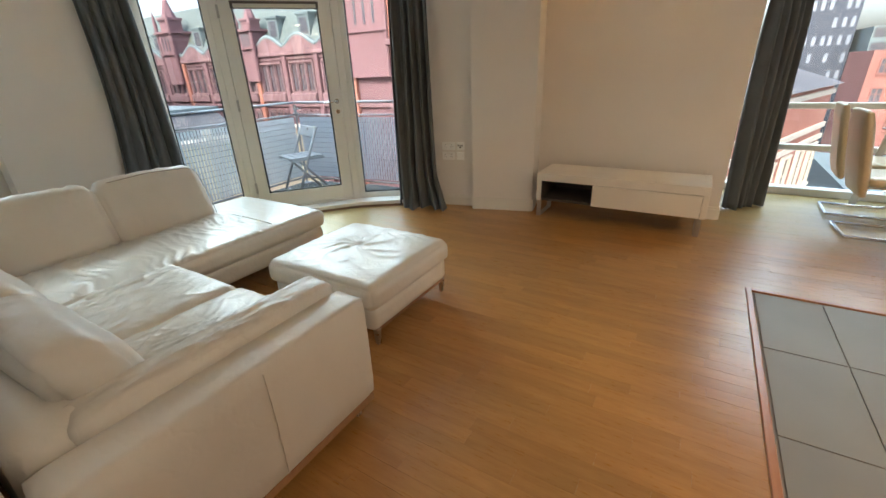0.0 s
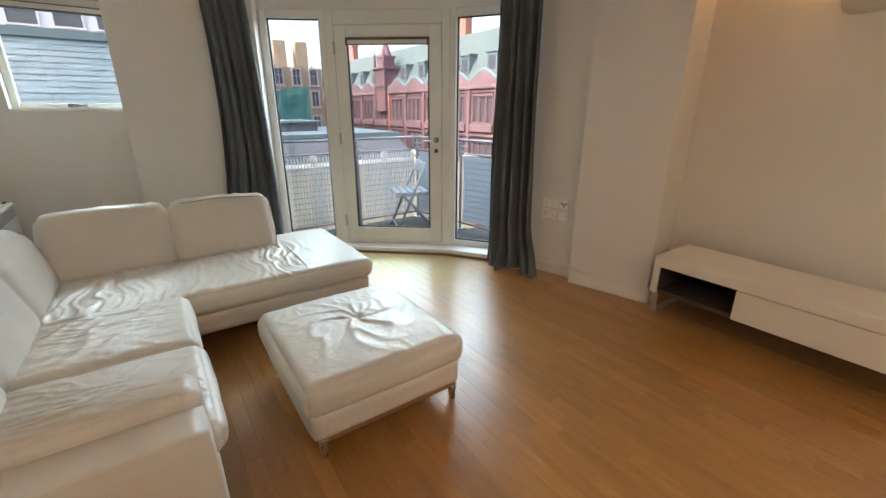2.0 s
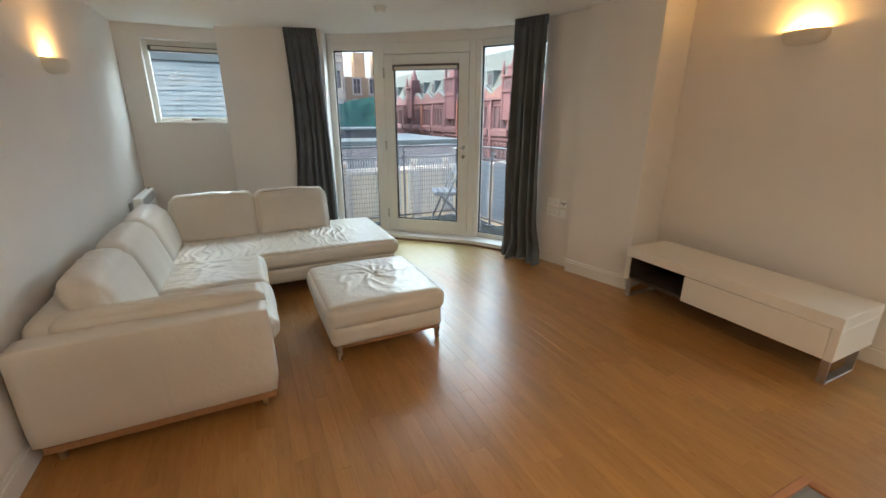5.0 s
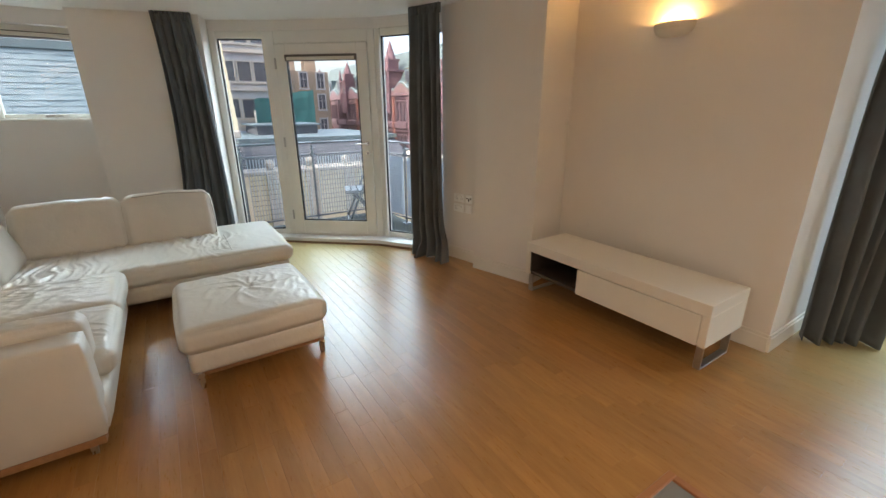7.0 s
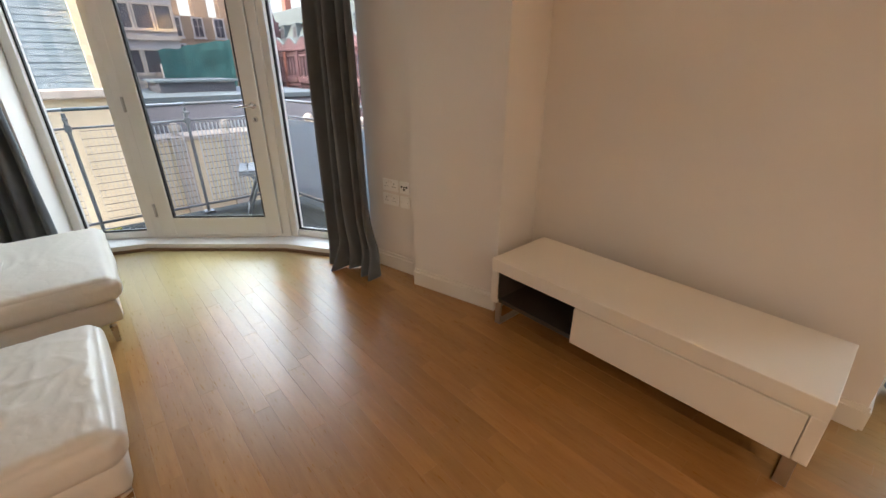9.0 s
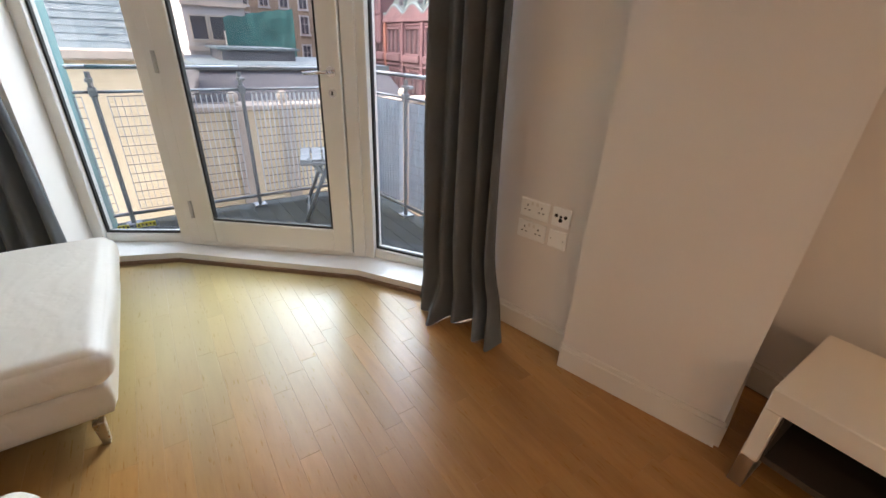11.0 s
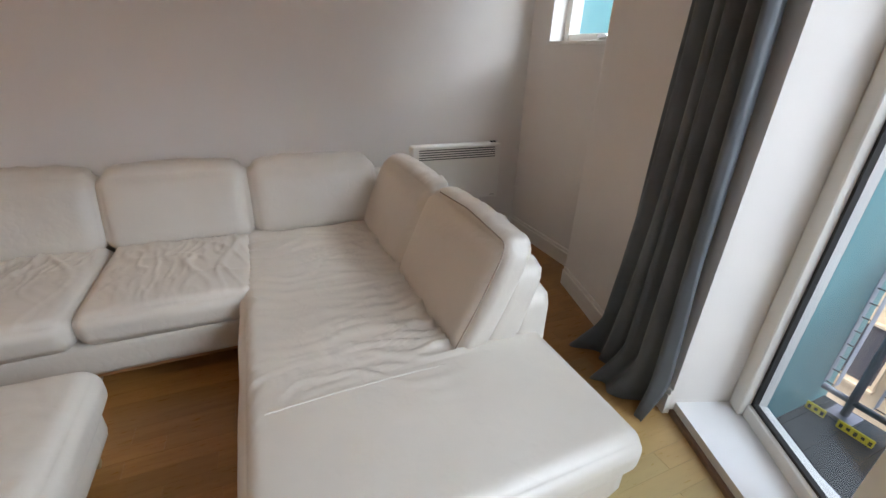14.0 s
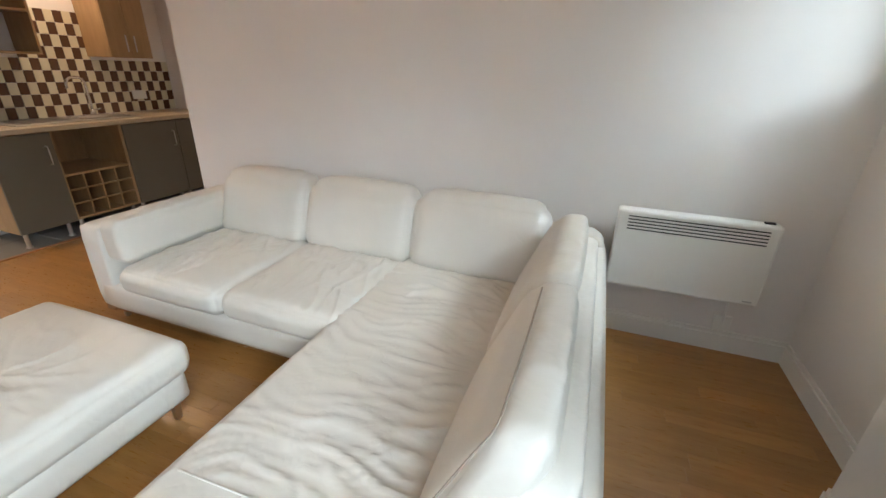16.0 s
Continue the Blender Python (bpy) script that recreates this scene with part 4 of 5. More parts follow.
sweep(nk, rounded([(0, 0, 0), (0, 0, 0.33), (-0.02, 0.16, 0.33), (-0.02, 0.17, 0.24)], 0.07, 6), 0.012, 8)
part("neck", nk, M_CHROME, tp, smooth=True)
part("collar", rod((0, 0, 0), (0, 0, 0.05), 0.024), M_CHROME, tp, smooth=True)
part("lever", rod((0, 0, 0.04), (-0.07, -0.03, 0.06), 0.006), M_CHROME, tp, smooth=True)


def wall_unit(y0, y1, z0, kind, label):
    u = thing("kitchen_wall_unit", label, "kitchen cabinet", "kitchen wall units")
    xf = 0.88
    part("side_panel", box(xf, y0 + 0.001, z0, KIT_X - 0.001, y0 + 0.018, 2.2), M_CARCASS, u)
    part("side_panel", box(xf, y1 - 0.018, z0, KIT_X - 0.001, y1 - 0.001, 2.2), M_CARCASS, u)
    part("bottom_panel", box(xf, y0 + 0.018, z0, KIT_X - 0.001, y1 - 0.018, z0 + 0.018), M_CARCASS, u)
    part("top_panel", box(xf, y0 + 0.018, 2.182, KIT_X - 0.001, y1 - 0.018, 2.2), M_CARCASS, u)
    if kind == "doors":
        ym = (y0 + y1) / 2
        for a, b, hy in ((y0, ym, ym - 0.04), (ym, y1, ym + 0.04)):
            d = part("door", box(xf - 0.02, a + 0.002, z0, xf - 0.002, b - 0.002, 2.2, 0.003), M_CARCASS, u, "brown wooden cabinet door")
            part("handle", rod((xf - 0.035, hy, z0 + 0.05), (xf - 0.035, hy, z0 + 0.19), 0.006), M_STEEL, d, "steel bar handle")
    else:
        part("shelf", box(xf, y0 + 0.018, 1.72, KIT_X - 0.001, y1 - 0.018, 1.738), M_CARCASS, u)


wall_unit(-0.80, -0.40, 1.42, "doors", "brown wooden kitchen wall cabinet with two doors")
wall_unit(0.12, 0.60, 1.42, "open", "open wooden kitchen wall shelf unit")


def wall_tiles():
    tl = thing("wall_tiles", "cream and brown checkered kitchen wall tiles", "tiles", kind="structure")
    ms = []
    for mt in (M_TCREAM, M_TBROWN):
        bm = box(-0.006, -0.0342, -0.0477, 0, 0.0342, 0.0477, 0.002)
        me = bpy.data.meshes.new("tile")
        bm.to_mesh(me)
        bm.free()
        me.materials.append(mt)
        ms.append(me)
    for j in range(9):
        for i in range(29):
            y = KIT_Y + 0.042 + i * 0.07
            z = 0.957 + j * 0.097
            if y > 0.80 or j > 4 and not (-0.42 < y < 0.12):
                continue
            shared("tile", ms[(i + j) % 2], tl, Matrix.Translation((KIT_X - 0.0015, y, z)))


wall_tiles()
ks = thing("wall_socket", "white double power socket on the kitchen tiles", "socket", at=pose(KIT_X - 0.008, -0.80, 1.07, 0, 0, 90))
part("plate", box(-0.073, 0, -0.043, 0.073, 0.01, 0.043, 0.003), M_PLASTIC, ks)

# kitchen ceiling downlights
for x, y, w in ((0.85, 0.1, 0.45), (2.4, 0.4, 1.35), (2.4, 2.2, 1.45)):
    dl = thing("ceiling_downlight", "recessed round ceiling downlight, lit warm", "ceiling light", "kitchen downlights", at=pose(x, y, CEIL))
    rg = bmesh.new()
    sweep(rg, [(0.06 * math.cos(a * math.pi / 12), 0.06 * math.sin(a * math.pi / 12), -0.004) for a in range(24)], 0.008, 6, True)
    part("rim", rg, M_CHROME, dl, smooth=True)
    ld = bpy.data.lights.new("downlight", "AREA")
    ld.shape, ld.size, ld.energy, ld.color = "DISK", 0.1, DOWN_W * w, (1.0, 0.76, 0.50)
    lo = new("downlight", ld)
    lo.parent = dl
    lo.matrix_basis = Matrix.Translation((0, 0, -0.012))


# ---------------- balcony ----------------
M_DECK = wood("grey_decking", (0.024, 0.030, 0.032), (0.042, 0.049, 0.052), 0.9, (1.2, 9, 9), 0, 0.15)
M_CHAIRGREY = paint("chair_grey", (0.20, 0.215, 0.235), 0.45, 0.08)
BAL = [(-4.86, 1.35), (-4.85, 2.46), (-4.84, 3.40), (-4.84, 4.30), (-3.98, 4.42), (-2.90, 4.58)]
bf = structure("balcony_floor", prism([(-4.95, 1.3), (-4.57, 1.3), (-4.56, 2.30), (-4.2, 2.95), (-3.45, 3.85), (-2.6, 4.42), (-2.6, 4.75), (-4.95, 4.42)], -0.2, -0.075), M_SUB, "balcony slab under grey deck boards", "balcony floor")
db = bmesh.new()
y = 1.32
i = 0
while y < 4.7:
    lo = -4.93
    ym = y + 0.06
    hi = -4.58 if ym < 2.3 else (-4.56 + (ym - 2.3) * 0.6 if ym < 2.95 else (-4.17 + (ym - 2.95) * 0.83 if ym < 3.85 else -3.42 + (ym - 3.85) * 1.5))
    if ym > 4.42:
        lo = -4.93 + (ym - 4.42) * 7.0
    hi = min(hi, -2.6)
    if hi - lo > 0.1:
        shared_me = box(lo, y, -0.075, hi, y + 0.1165, -0.05, 0.001)
        part("deck_board", shared_me, M_DECK, bf)
    y += 0.118


def railing():
    r = thing("balcony_railing", "galvanised steel balcony railing with close grey grating infill", "railing")
    for i, (x, yy) in enumerate(BAL):
        p = rod((x, yy, -0.05), (x, yy, 1.06), 0.016, seg=10)
        add_box(p, x - 0.05, yy - 0.05, -0.05, x + 0.05, yy + 0.05, -0.035)
        add_box(p, x - 0.03, yy - 0.02, 1.0, x + 0.09, yy + 0.02, 1.02)
        add_box(p, x - 0.025, yy - 0.025, 0.90, x + 0.025, yy + 0.025, 0.96, 0.004)
        part("post", p, M_RAIL, r)
    for (x0, a), (x1, b) in zip(BAL, BAL[1:]):
        part("top_rail", rod((x0, a, 1.09), (x1, b, 1.09), 0.015, seg=12), M_RAIL, r, smooth=True)
        part("lower_rail", rod((x0, a, 0.93), (x1, b, 0.93), 0.010), M_RAIL, r, smooth=True)
        part("lower_rail", rod((x0, a, 0.04), (x1, b, 0.04), 0.014), M_RAIL, r, smooth=True)
    for (x0, a), (x1, b) in zip(BAL, BAL[1:]):
        p, q = Vector((x0, a, 0)), Vector((x1, b, 0))
        d = (q - p)
        ln = d.length
        d.normalize()
        s, e = p + d * 0.07, q - d * 0.07
        bm = bmesh.new()
        nv = int((ln - 0.14) / 0.037)
        nb = Vector((-d.y, d.x, 0)) * 0.0225
        tb = d * 0.0011
        for j in range(nv + 1):
            c = s.lerp(e, j / nv)
            q4 = [c - nb - tb, c + nb - tb, c + nb + tb, c - nb + tb]
            lo4 = [bm.verts.new(w + Vector((0, 0, 0.07))) for w in q4]
            hi4 = [bm.verts.new(w + Vector((0, 0, 0.90))) for w in q4]
            for a4 in range(4):
                bm.faces.new((lo4[a4], lo4[(a4 + 1) % 4], hi4[(a4 + 1) % 4], hi4[a4]))
        tagged(part("grating_bars", bm, M_BARS, r, "close vertical grey grating bars"), kind="stuff")
        bm = bmesh.new()
        for j in range(13):
            z = 0.07 + 0.83 * j / 12
            add_rod(bm, s + Vector((0.004, 0, z)), e + Vector((0.004, 0, z)), 0.003, seg=5)
        tagged(part("wire_mesh", bm, M_MESH, r, "fine welded wire mesh infill"), kind="stuff")


railing()


def folding_chair(m):
    c = thing("folding_chair", "grey slatted folding chair standing open on the balcony", "chair", at=m)
    for sx in (-0.2, 0.2):
        part("leg", rod((sx, -0.22, 0.0), (sx, 0.12, 0.77), 0.014), M_CHAIRGREY, c, smooth=True)
        part("leg", rod((sx * 0.88, 0.24, 0.0), (sx * 0.88, -0.17, 0.46), 0.014), M_CHAIRGREY, c, smooth=True)
    part("leg", rod((-0.2, -0.2, 0.06), (0.2, -0.2, 0.06), 0.010), M_CHAIRGREY, c, smooth=True)
    part("leg", rod((-0.18, 0.21, 0.06), (0.18, 0.21, 0.06), 0.010), M_CHAIRGREY, c, smooth=True)
    for i in range(5):
        y0 = -0.22 + i * 0.078
        part("seat_slat", box(-0.19, y0, 0.435, 0.19, y0 + 0.066, 0.455, 0.004), M_CHAIRGREY, c)
    part("seat_rail", box(-0.205, -0.22, 0.415, -0.175, 0.17, 0.437, 0.003), M_CHAIRGREY, c)
    part("seat_rail", box(0.175, -0.22, 0.415, 0.205, 0.17, 0.437, 0.003), M_CHAIRGREY, c)
    bs = box(-0.2, -0.012, -0.06, 0.2, 0.012, 0.06, 0.006)
    bb = part("back_slat", bs, M_CHAIRGREY, c)
    bb.matrix_basis = pose(0, 0.105, 0.71, -22, 0, 0)
    part("grip_hole", rod((0, -0.0135, 0.02), (0, 0.0135, 0.02), 0.014), M_DARK, bb, "dark round grip hole")
    return c


folding_chair(pose(-4.40, 3.94, -0.05, 0, 0, -18) @ Matrix.Scale(1.13, 4))


M_WARN = paint("warning_yellow", (0.62, 0.50, 0.03), 0.5, 0.1)


def warning_strip(y0, y1, marks):
    """A low yellow strip standing on the deck edge, with dark unreadable marks."""
    w = thing("warning_strip", "yellow warning strip with dark marks beside the railing foot", "label", "yellow warning strips")
    part("strip", box(-4.764, y0, -0.05, -4.756, y1, -0.012, 0.001), M_WARN, w)
    for i in range(marks):
        y = y0 + (y1 - y0) * (i + 0.35) / marks
        part("mark", box(-4.7562, y, -0.042 + 0.006 * (i % 2), -4.7545, y + 0.012, -0.022), M_DARK, w, "dark printed mark")


warning_strip(2.357, 2.43, 3)
warning_strip(2.475, 2.60, 5)

# ---------------- outside ----------------
GROUND = -12.0
M_ASPHALT = paint("asphalt", (0.06, 0.062, 0.065), 0.85, 0.2, 0.2, 8)
gr = bmesh.new()
bmesh.ops.create_grid(gr, x_segments=1, y_segments=1, size=1500, matrix=Matrix.Translation((0, 0, GROUND)))
structure("ground", gr, M_ASPHALT, "grey wet asphalt streets far below", "ground")
M_RED = masonry("red_terracotta", (0.21, 0.11, 0.12), (0.16, 0.09, 0.10), (0.13, 0.09, 0.10), 2.2, 0.5, 0.17)
M_REDD = paint("dark_terracotta", (0.165, 0.098, 0.105), 0.7, 0.35, 0.3, 2.5)
M_ORANGE = masonry("orange_red_brick", (0.36, 0.145, 0.10), (0.30, 0.12, 0.09), (0.26, 0.13, 0.10), 2.6, 0.5, 0.17)
M_STONE = paint("pale_stone", (0.46, 0.42, 0.35), 0.8, 0.12, 0.1, 10)
M_SLATE = masonry("blue_grey_slate", (0.20, 0.25, 0.27), (0.25, 0.30, 0.315), (0.11, 0.135, 0.145), 1.9, 0.7, 0.34)
kslate = Nodes("slate_pieces")
kgeo = kslate.n("ShaderNodeNewGeometry")
ktone = kslate.ramp(kgeo.outputs["Random Per Island"], [(0.0, (0.125, 0.185, 0.205)), (0.6, (0.155, 0.22, 0.24)), (1.0, (0.19, 0.25, 0.265))])
kslate.base(kslate.mix(kslate.ramp(kslate.noise(kslate.coords(), 2.5, 4), [(0.3, (0, 0, 0)), (0.8, (0.5,) * 3)]), ktone, (0.13, 0.165, 0.175)))
kslate.set(Roughness=0.55)
kslate.bump(kslate.noise(kslate.coords(), 30, 3), 0.15, 0.004)
M_SLATEP = kslate.m
M_SLATED = masonry("dark_slate", (0.075, 0.085, 0.10), (0.11, 0.12, 0.135), (0.045, 0.05, 0.055), 1.9, 0.6, 0.3)
M_COPPER = paint("green_grey_roof", (0.085, 0.118, 0.115), 0.7, 0.3, 0.2, 1.2)
M_NET = paint("green_netting", (0.04, 0.17, 0.15), 0.8, 0.25, 0.3, 2)
M_YELLOW = masonry("cream_brick", (0.76, 0.67, 0.46), (0.73, 0.64, 0.43), (0.66, 0.57, 0.39), 2.2, 0.5, 0.2)
M_OFFICE = paint("beige_concrete", (0.44, 0.435, 0.42), 0.8, 0.1, 0.1, 3)
M_NAVY = paint("dark_cladding", (0.035, 0.048, 0.07), 0.65, 0.15)
M_PINK = masonry("pink_brick", (0.27, 0.115, 0.095), (0.24, 0.10, 0.085), (0.22, 0.13, 0.11), 2.6)
M_LEAD = paint("lead_cap", (0.11, 0.155, 0.165), 0.5, 0.1)
M_TOWERWIN = paint("tower_window_panel", (0.20, 0.235, 0.28), 0.4, 0.2)
M_SANDY = paint("sandy_brick", (0.34, 0.255, 0.175), 0.8, 0.2, 0.2, 3)
M_WHITEWALL = paint("white_render", (0.62, 0.63, 0.64), 0.7, 0.1, 0.05, 2)
M_TEAL = paint("teal_cladding", (0.12, 0.33, 0.34), 0.35, 0.08)
kwin = Nodes("far_window_glass")
kwin.base((0.07, 0.075, 0.09))
kwin.set(Roughness=0.08, Specular_IOR_Level=0.6)
M_FARGLASS = kwin.m


def mesh_of(bm, *mats):
    me = bpy.data.meshes.new("shape")
    bm.normal_update()
    bm.to_mesh(me)
    bm.free()
    for m in mats:
        me.materials.append(m)
    return me


def window_meshes(w, h, fr, arched=False, plain=False):
    """Frame and pane of a far window; the origin is at its sill's middle, y towards the street."""
    f = bmesh.new()
    add_box(f, -w / 2 - fr, 0, -fr, -w / 2, 0.12, h)
    add_box(f, w / 2, 0, -fr, w / 2 + fr, 0.12, h)
    add_box(f, -w / 2 - fr * 1.5, 0, -fr * 1.8, w / 2 + fr * 1.5, 0.2, -fr * 0.6)
    add_box(f, -w / 2 - fr, 0, h, w / 2 + fr, 0.14, h + fr)
    if not plain:
        add_box(f, -0.03, 0, 0, 0.03, 0.06, h)
        add_box(f, -w / 2, 0, h * 0.55, w / 2, 0.06, h * 0.55 + 0.06)
    if arched:
        for k in range(8):
            a0, a1 = math.pi * k / 8, math.pi * (k + 1) / 8
            r0, r1 = w / 2 + fr * 0.3, w / 2 + fr * 1.4
            am = (a0 + a1) / 2
            m = Matrix.Translation((math.cos(am) * (r0 + r1) / 2, 0.07, h + math.sin(am) * (r0 + r1) / 2 * 0.6)) @ Matrix.Rotation(-am + math.pi / 2, 4, "Y")
            add_box(f, -w * 0.13, -0.07, -(r1 - r0) / 2, w * 0.13, 0.1, (r1 - r0) / 2, 0, 1, m)
    p = box(-w / 2, 0.005, 0, w / 2, 0.02, h)
    return f, p


def put_windows(parent, spots, w, h, fr, mat, arched=False, plain=False):
    f, p = window_meshes(w, h, fr, arched, plain)
    fm, pm = mesh_of(f, mat), mesh_of(p, M_FARGLASS)
    for m in spots:
        a = shared("window", fm, parent, m)
        shared("pane", pm, a, Matrix.Identity(4), "dark reflecting glass")


def turret(parent, u, z, s, h, mat):
    bm = bmesh.new()
    add_box(bm, u - s, -s * 1.2, z - 2.0, u + s, 0.45, z + h * 0.42)
    for dz, e in ((h * 0.1, 0.15), (h * 0.42, 0.22)):
        add_box(bm, u - s - e, -s * 1.2 - e, z + dz, u + s + e, 0.45 + e, z + dz + 0.18)
    for sx in (-1, 1):
        add_rod(bm, (u + sx * s, 0.42, z - 2), (u + sx * s, 0.42, z + h * 0.55), 0.16, seg=8)
        add_rod(bm, (u + sx * s, 0.42, z + h * 0.55), (u + sx * s, 0.42, z + h * 0.78), 0.2, 0.02, 8)
    add_box(bm, u - s * 0.62, -s, z + h * 0.42 + 0.18, u + s * 0.62, 0.2, z + h * 0.62)
    add_box(bm, u - s * 0.72, -s * 1.1, z + h * 0.62, u + s * 0.72, 0.3, z + h * 0.66)
    add_rod(bm, (u, -s * 0.4, z + h * 0.66), (u, -s * 0.4, z + h), s * 0.6, 0.04, 8)
    t = part("turret", bm, mat, parent, "pinnacled red terracotta turret")
    for dx in (-0.45, 0.0, 0.45):
        part("slit_window", box(u + dx * s - 0.1, 0.44, z + h * 0.16, u + dx * s + 0.1, 0.47, z + h * 0.38), M_FARGLASS, t, "narrow dark opening")


def red_hall():
    b = thing("red_terracotta_building", "ornate red terracotta Victorian building with turrets and slate roof", "building", at=Matrix(((-1, 0, 0, 0.11), (0, -1, 0, 24.14), (0, 0, 1, 0), (0, 0, 0, 1))))
    u0, u1, zc = 10.0, 70.0, 3.24
    part("wall", box(u0, -9, GROUND, u1, 0, zc), M_RED, b)
    rf = bmesh.new()
    sec = [(-0.3, zc + 0.2), (-2.6, zc + 4.6), (-6.4, zc + 4.6), (-8.8, zc + 0.2)]
    lo = [rf.verts.new((u0 + 9.0, y, z)) for y, z in sec]
    hi = [rf.verts.new((u1, y, z)) for y, z in sec]
    rf.faces.new(lo)
    rf.faces.new(hi[::-1])
    for i in range(4):
        rf.faces.new((lo[i], lo[(i + 1) % 4], hi[(i + 1) % 4], hi[i]))
    bmesh.ops.recalc_face_normals(rf, faces=rf.faces[:])
    part("roof", rf, M_COPPER, b, "grey-green slate mansard roof")
    for z, e in ((zc - 0.25, 0.30), (zc - 0.55, 0.12), (-0.75, 0.22), (-4.6, 0.22)):
        part("cornice", box(u0, -0.2, z, u1, e, z + 0.28, 0.05), M_REDD, b, "moulded terracotta string course")
    bay = 3.5
    n = int((u1 - 21.0) / bay)
    spots, low, dorm = [], [], []
    for i in range(n):
        u = 23.4 + i * bay
        for k in (-0.85, 0.0, 0.85):
            spots.append(Matrix.Translation((u + k, 0.01, 0.5)))
            low.append(Matrix.Translation((u + k, 0.01, -3.4)))
        part("pilaster", box(u - bay / 2 - 0.22, 0, GROUND, u - bay / 2 + 0.22, 0.3, zc - 0.26, 0.04), M_ORANGE if i % 3 == 0 else M_RED, b, "orange-red pilaster")
        # scalloped parapet above each bay
        sc = bmesh.new()
        pts = [(-bay / 2, 0.0)] + [(-bay / 2 + bay * q / 12, 0.35 + 0.75 * math.sin(math.pi * q / 12) ** 1.5) for q in range(13)] + [(bay / 2, 0.0)]
        fr = [sc.verts.new((u + x, 0.18, zc + z)) for x, z in pts]
        bk = [sc.verts.new((u + x, -0.12, zc + z)) for x, z in pts]
        sc.faces.new(fr)
        sc.faces.new(bk[::-1])
        for q in range(len(pts)):
            r = (q + 1) % len(pts)
            sc.faces.new((fr[q], fr[r], bk[r], bk[q]))
        bmesh.ops.recalc_face_normals(sc, faces=sc.faces[:])
        part("parapet_gable", sc, M_REDD if i % 3 else M_RED, b, "scalloped terracotta parapet")
        cap = bmesh.new()
        sweep(cap, [(u + x, 0.03, zc + z + 0.04) for x, z in pts[1:-1]], 0.19, 6)
        part("parapet_cap", cap, M_LEAD, b, "blue-green lead capping", smooth=True)
        dm = box(u - 0.6, -2.2, zc + 1.0, u + 0.6, -0.7, zc + 2.5)
        add_box(dm, u - 0.75, -2.3, zc + 2.5, u + 0.75, -0.6, zc + 2.65)
        d = part("dormer", dm, M_LEAD, b, "lead-clad dormer")
        part("pane", box(u - 0.42, -0.7, zc + 1.2, u + 0.42, -0.68, zc + 2.3), M_FARGLASS, d)
        mb = bmesh.new()
        add_box(mb, u - 1.4, 0.0, -0.35, u + 1.4, 0.4, 0.3, 0.06)
        add_box(mb, u - 1.3, 0.0, 2.42, u + 1.3, 0.25, 2.62, 0.04)
        for k in (-1.28, -0.43, 0.43, 1.28):
            add_rod(mb, (u + k, 0.14, 0.3), (u + k, 0.14, 2.45), 0.1, seg=8)
        part("window_surround", mb, M_REDD, b, "carved terracotta balconette and columns")
    put_windows(b, spots, 0.55, 1.85, 0.1, M_REDD)
    put_windows(b, low, 0.55, 2.2, 0.1, M_REDD, True)
    turret(b, 44.2, zc, 1.1, 5.6, M_RED)
    turret(b, 32.5, zc, 0.8, 4.0, M_RED)
    turret(b, 57, zc, 0.9, 4.6, M_RED)
    turret(b, 69, zc, 1.0, 4.6, M_RED)
    turret(b, 20.0, zc, 1.7, 7.5, M_RED)
    # corner tower
    tw = part("tower", box(11.0, -3.5, GROUND, 18.0, 0.55, 7.6), M_ORANGE, b, "orange-red brick corner tower")
    for z in (7.4, 3.1, -0.9):
        part("cornice", box(10.8, -3.6, z, 18.2, 0.85, z + 0.35, 0.06), M_REDD, tw)
    part("tower_roof", rod((14.5, -1.6, 7.75), (14.5, -1.6, 13.0), 4.0, 0.1, 8), M_COPPER, tw)
    put_windows(tw, [Matrix.Translation((q, 0.56, 4.3)) for q in (12.2, 13.1, 14.0, 14.9, 15.8, 16.7)], 0.4, 2.0, 0.12, M_REDD, True)
    put_windows(tw, [Matrix.Translation((q, 0.56, 0.7)) for q in (12.8, 16.2)], 0.55, 1.6, 0.12, M_STONE)
    put_windows(tw, [Matrix.Translation((q, 0.56, -3.6)) for q in (12.8, 16.2)], 0.7, 1.7, 0.14, M_REDD, True)
    for u in (35.5, 62.0):
        c = box(u - 0.6, -5, zc + 3.5, u + 0.6, -4.2, zc + 7.0)
        add_box(c, u - 0.72, -5.1, zc + 6.7, u + 0.72, -4.1, zc + 6.95)
        part("chimney", c, M_ORANGE, b, "tall red brick chimney")


red_hall()


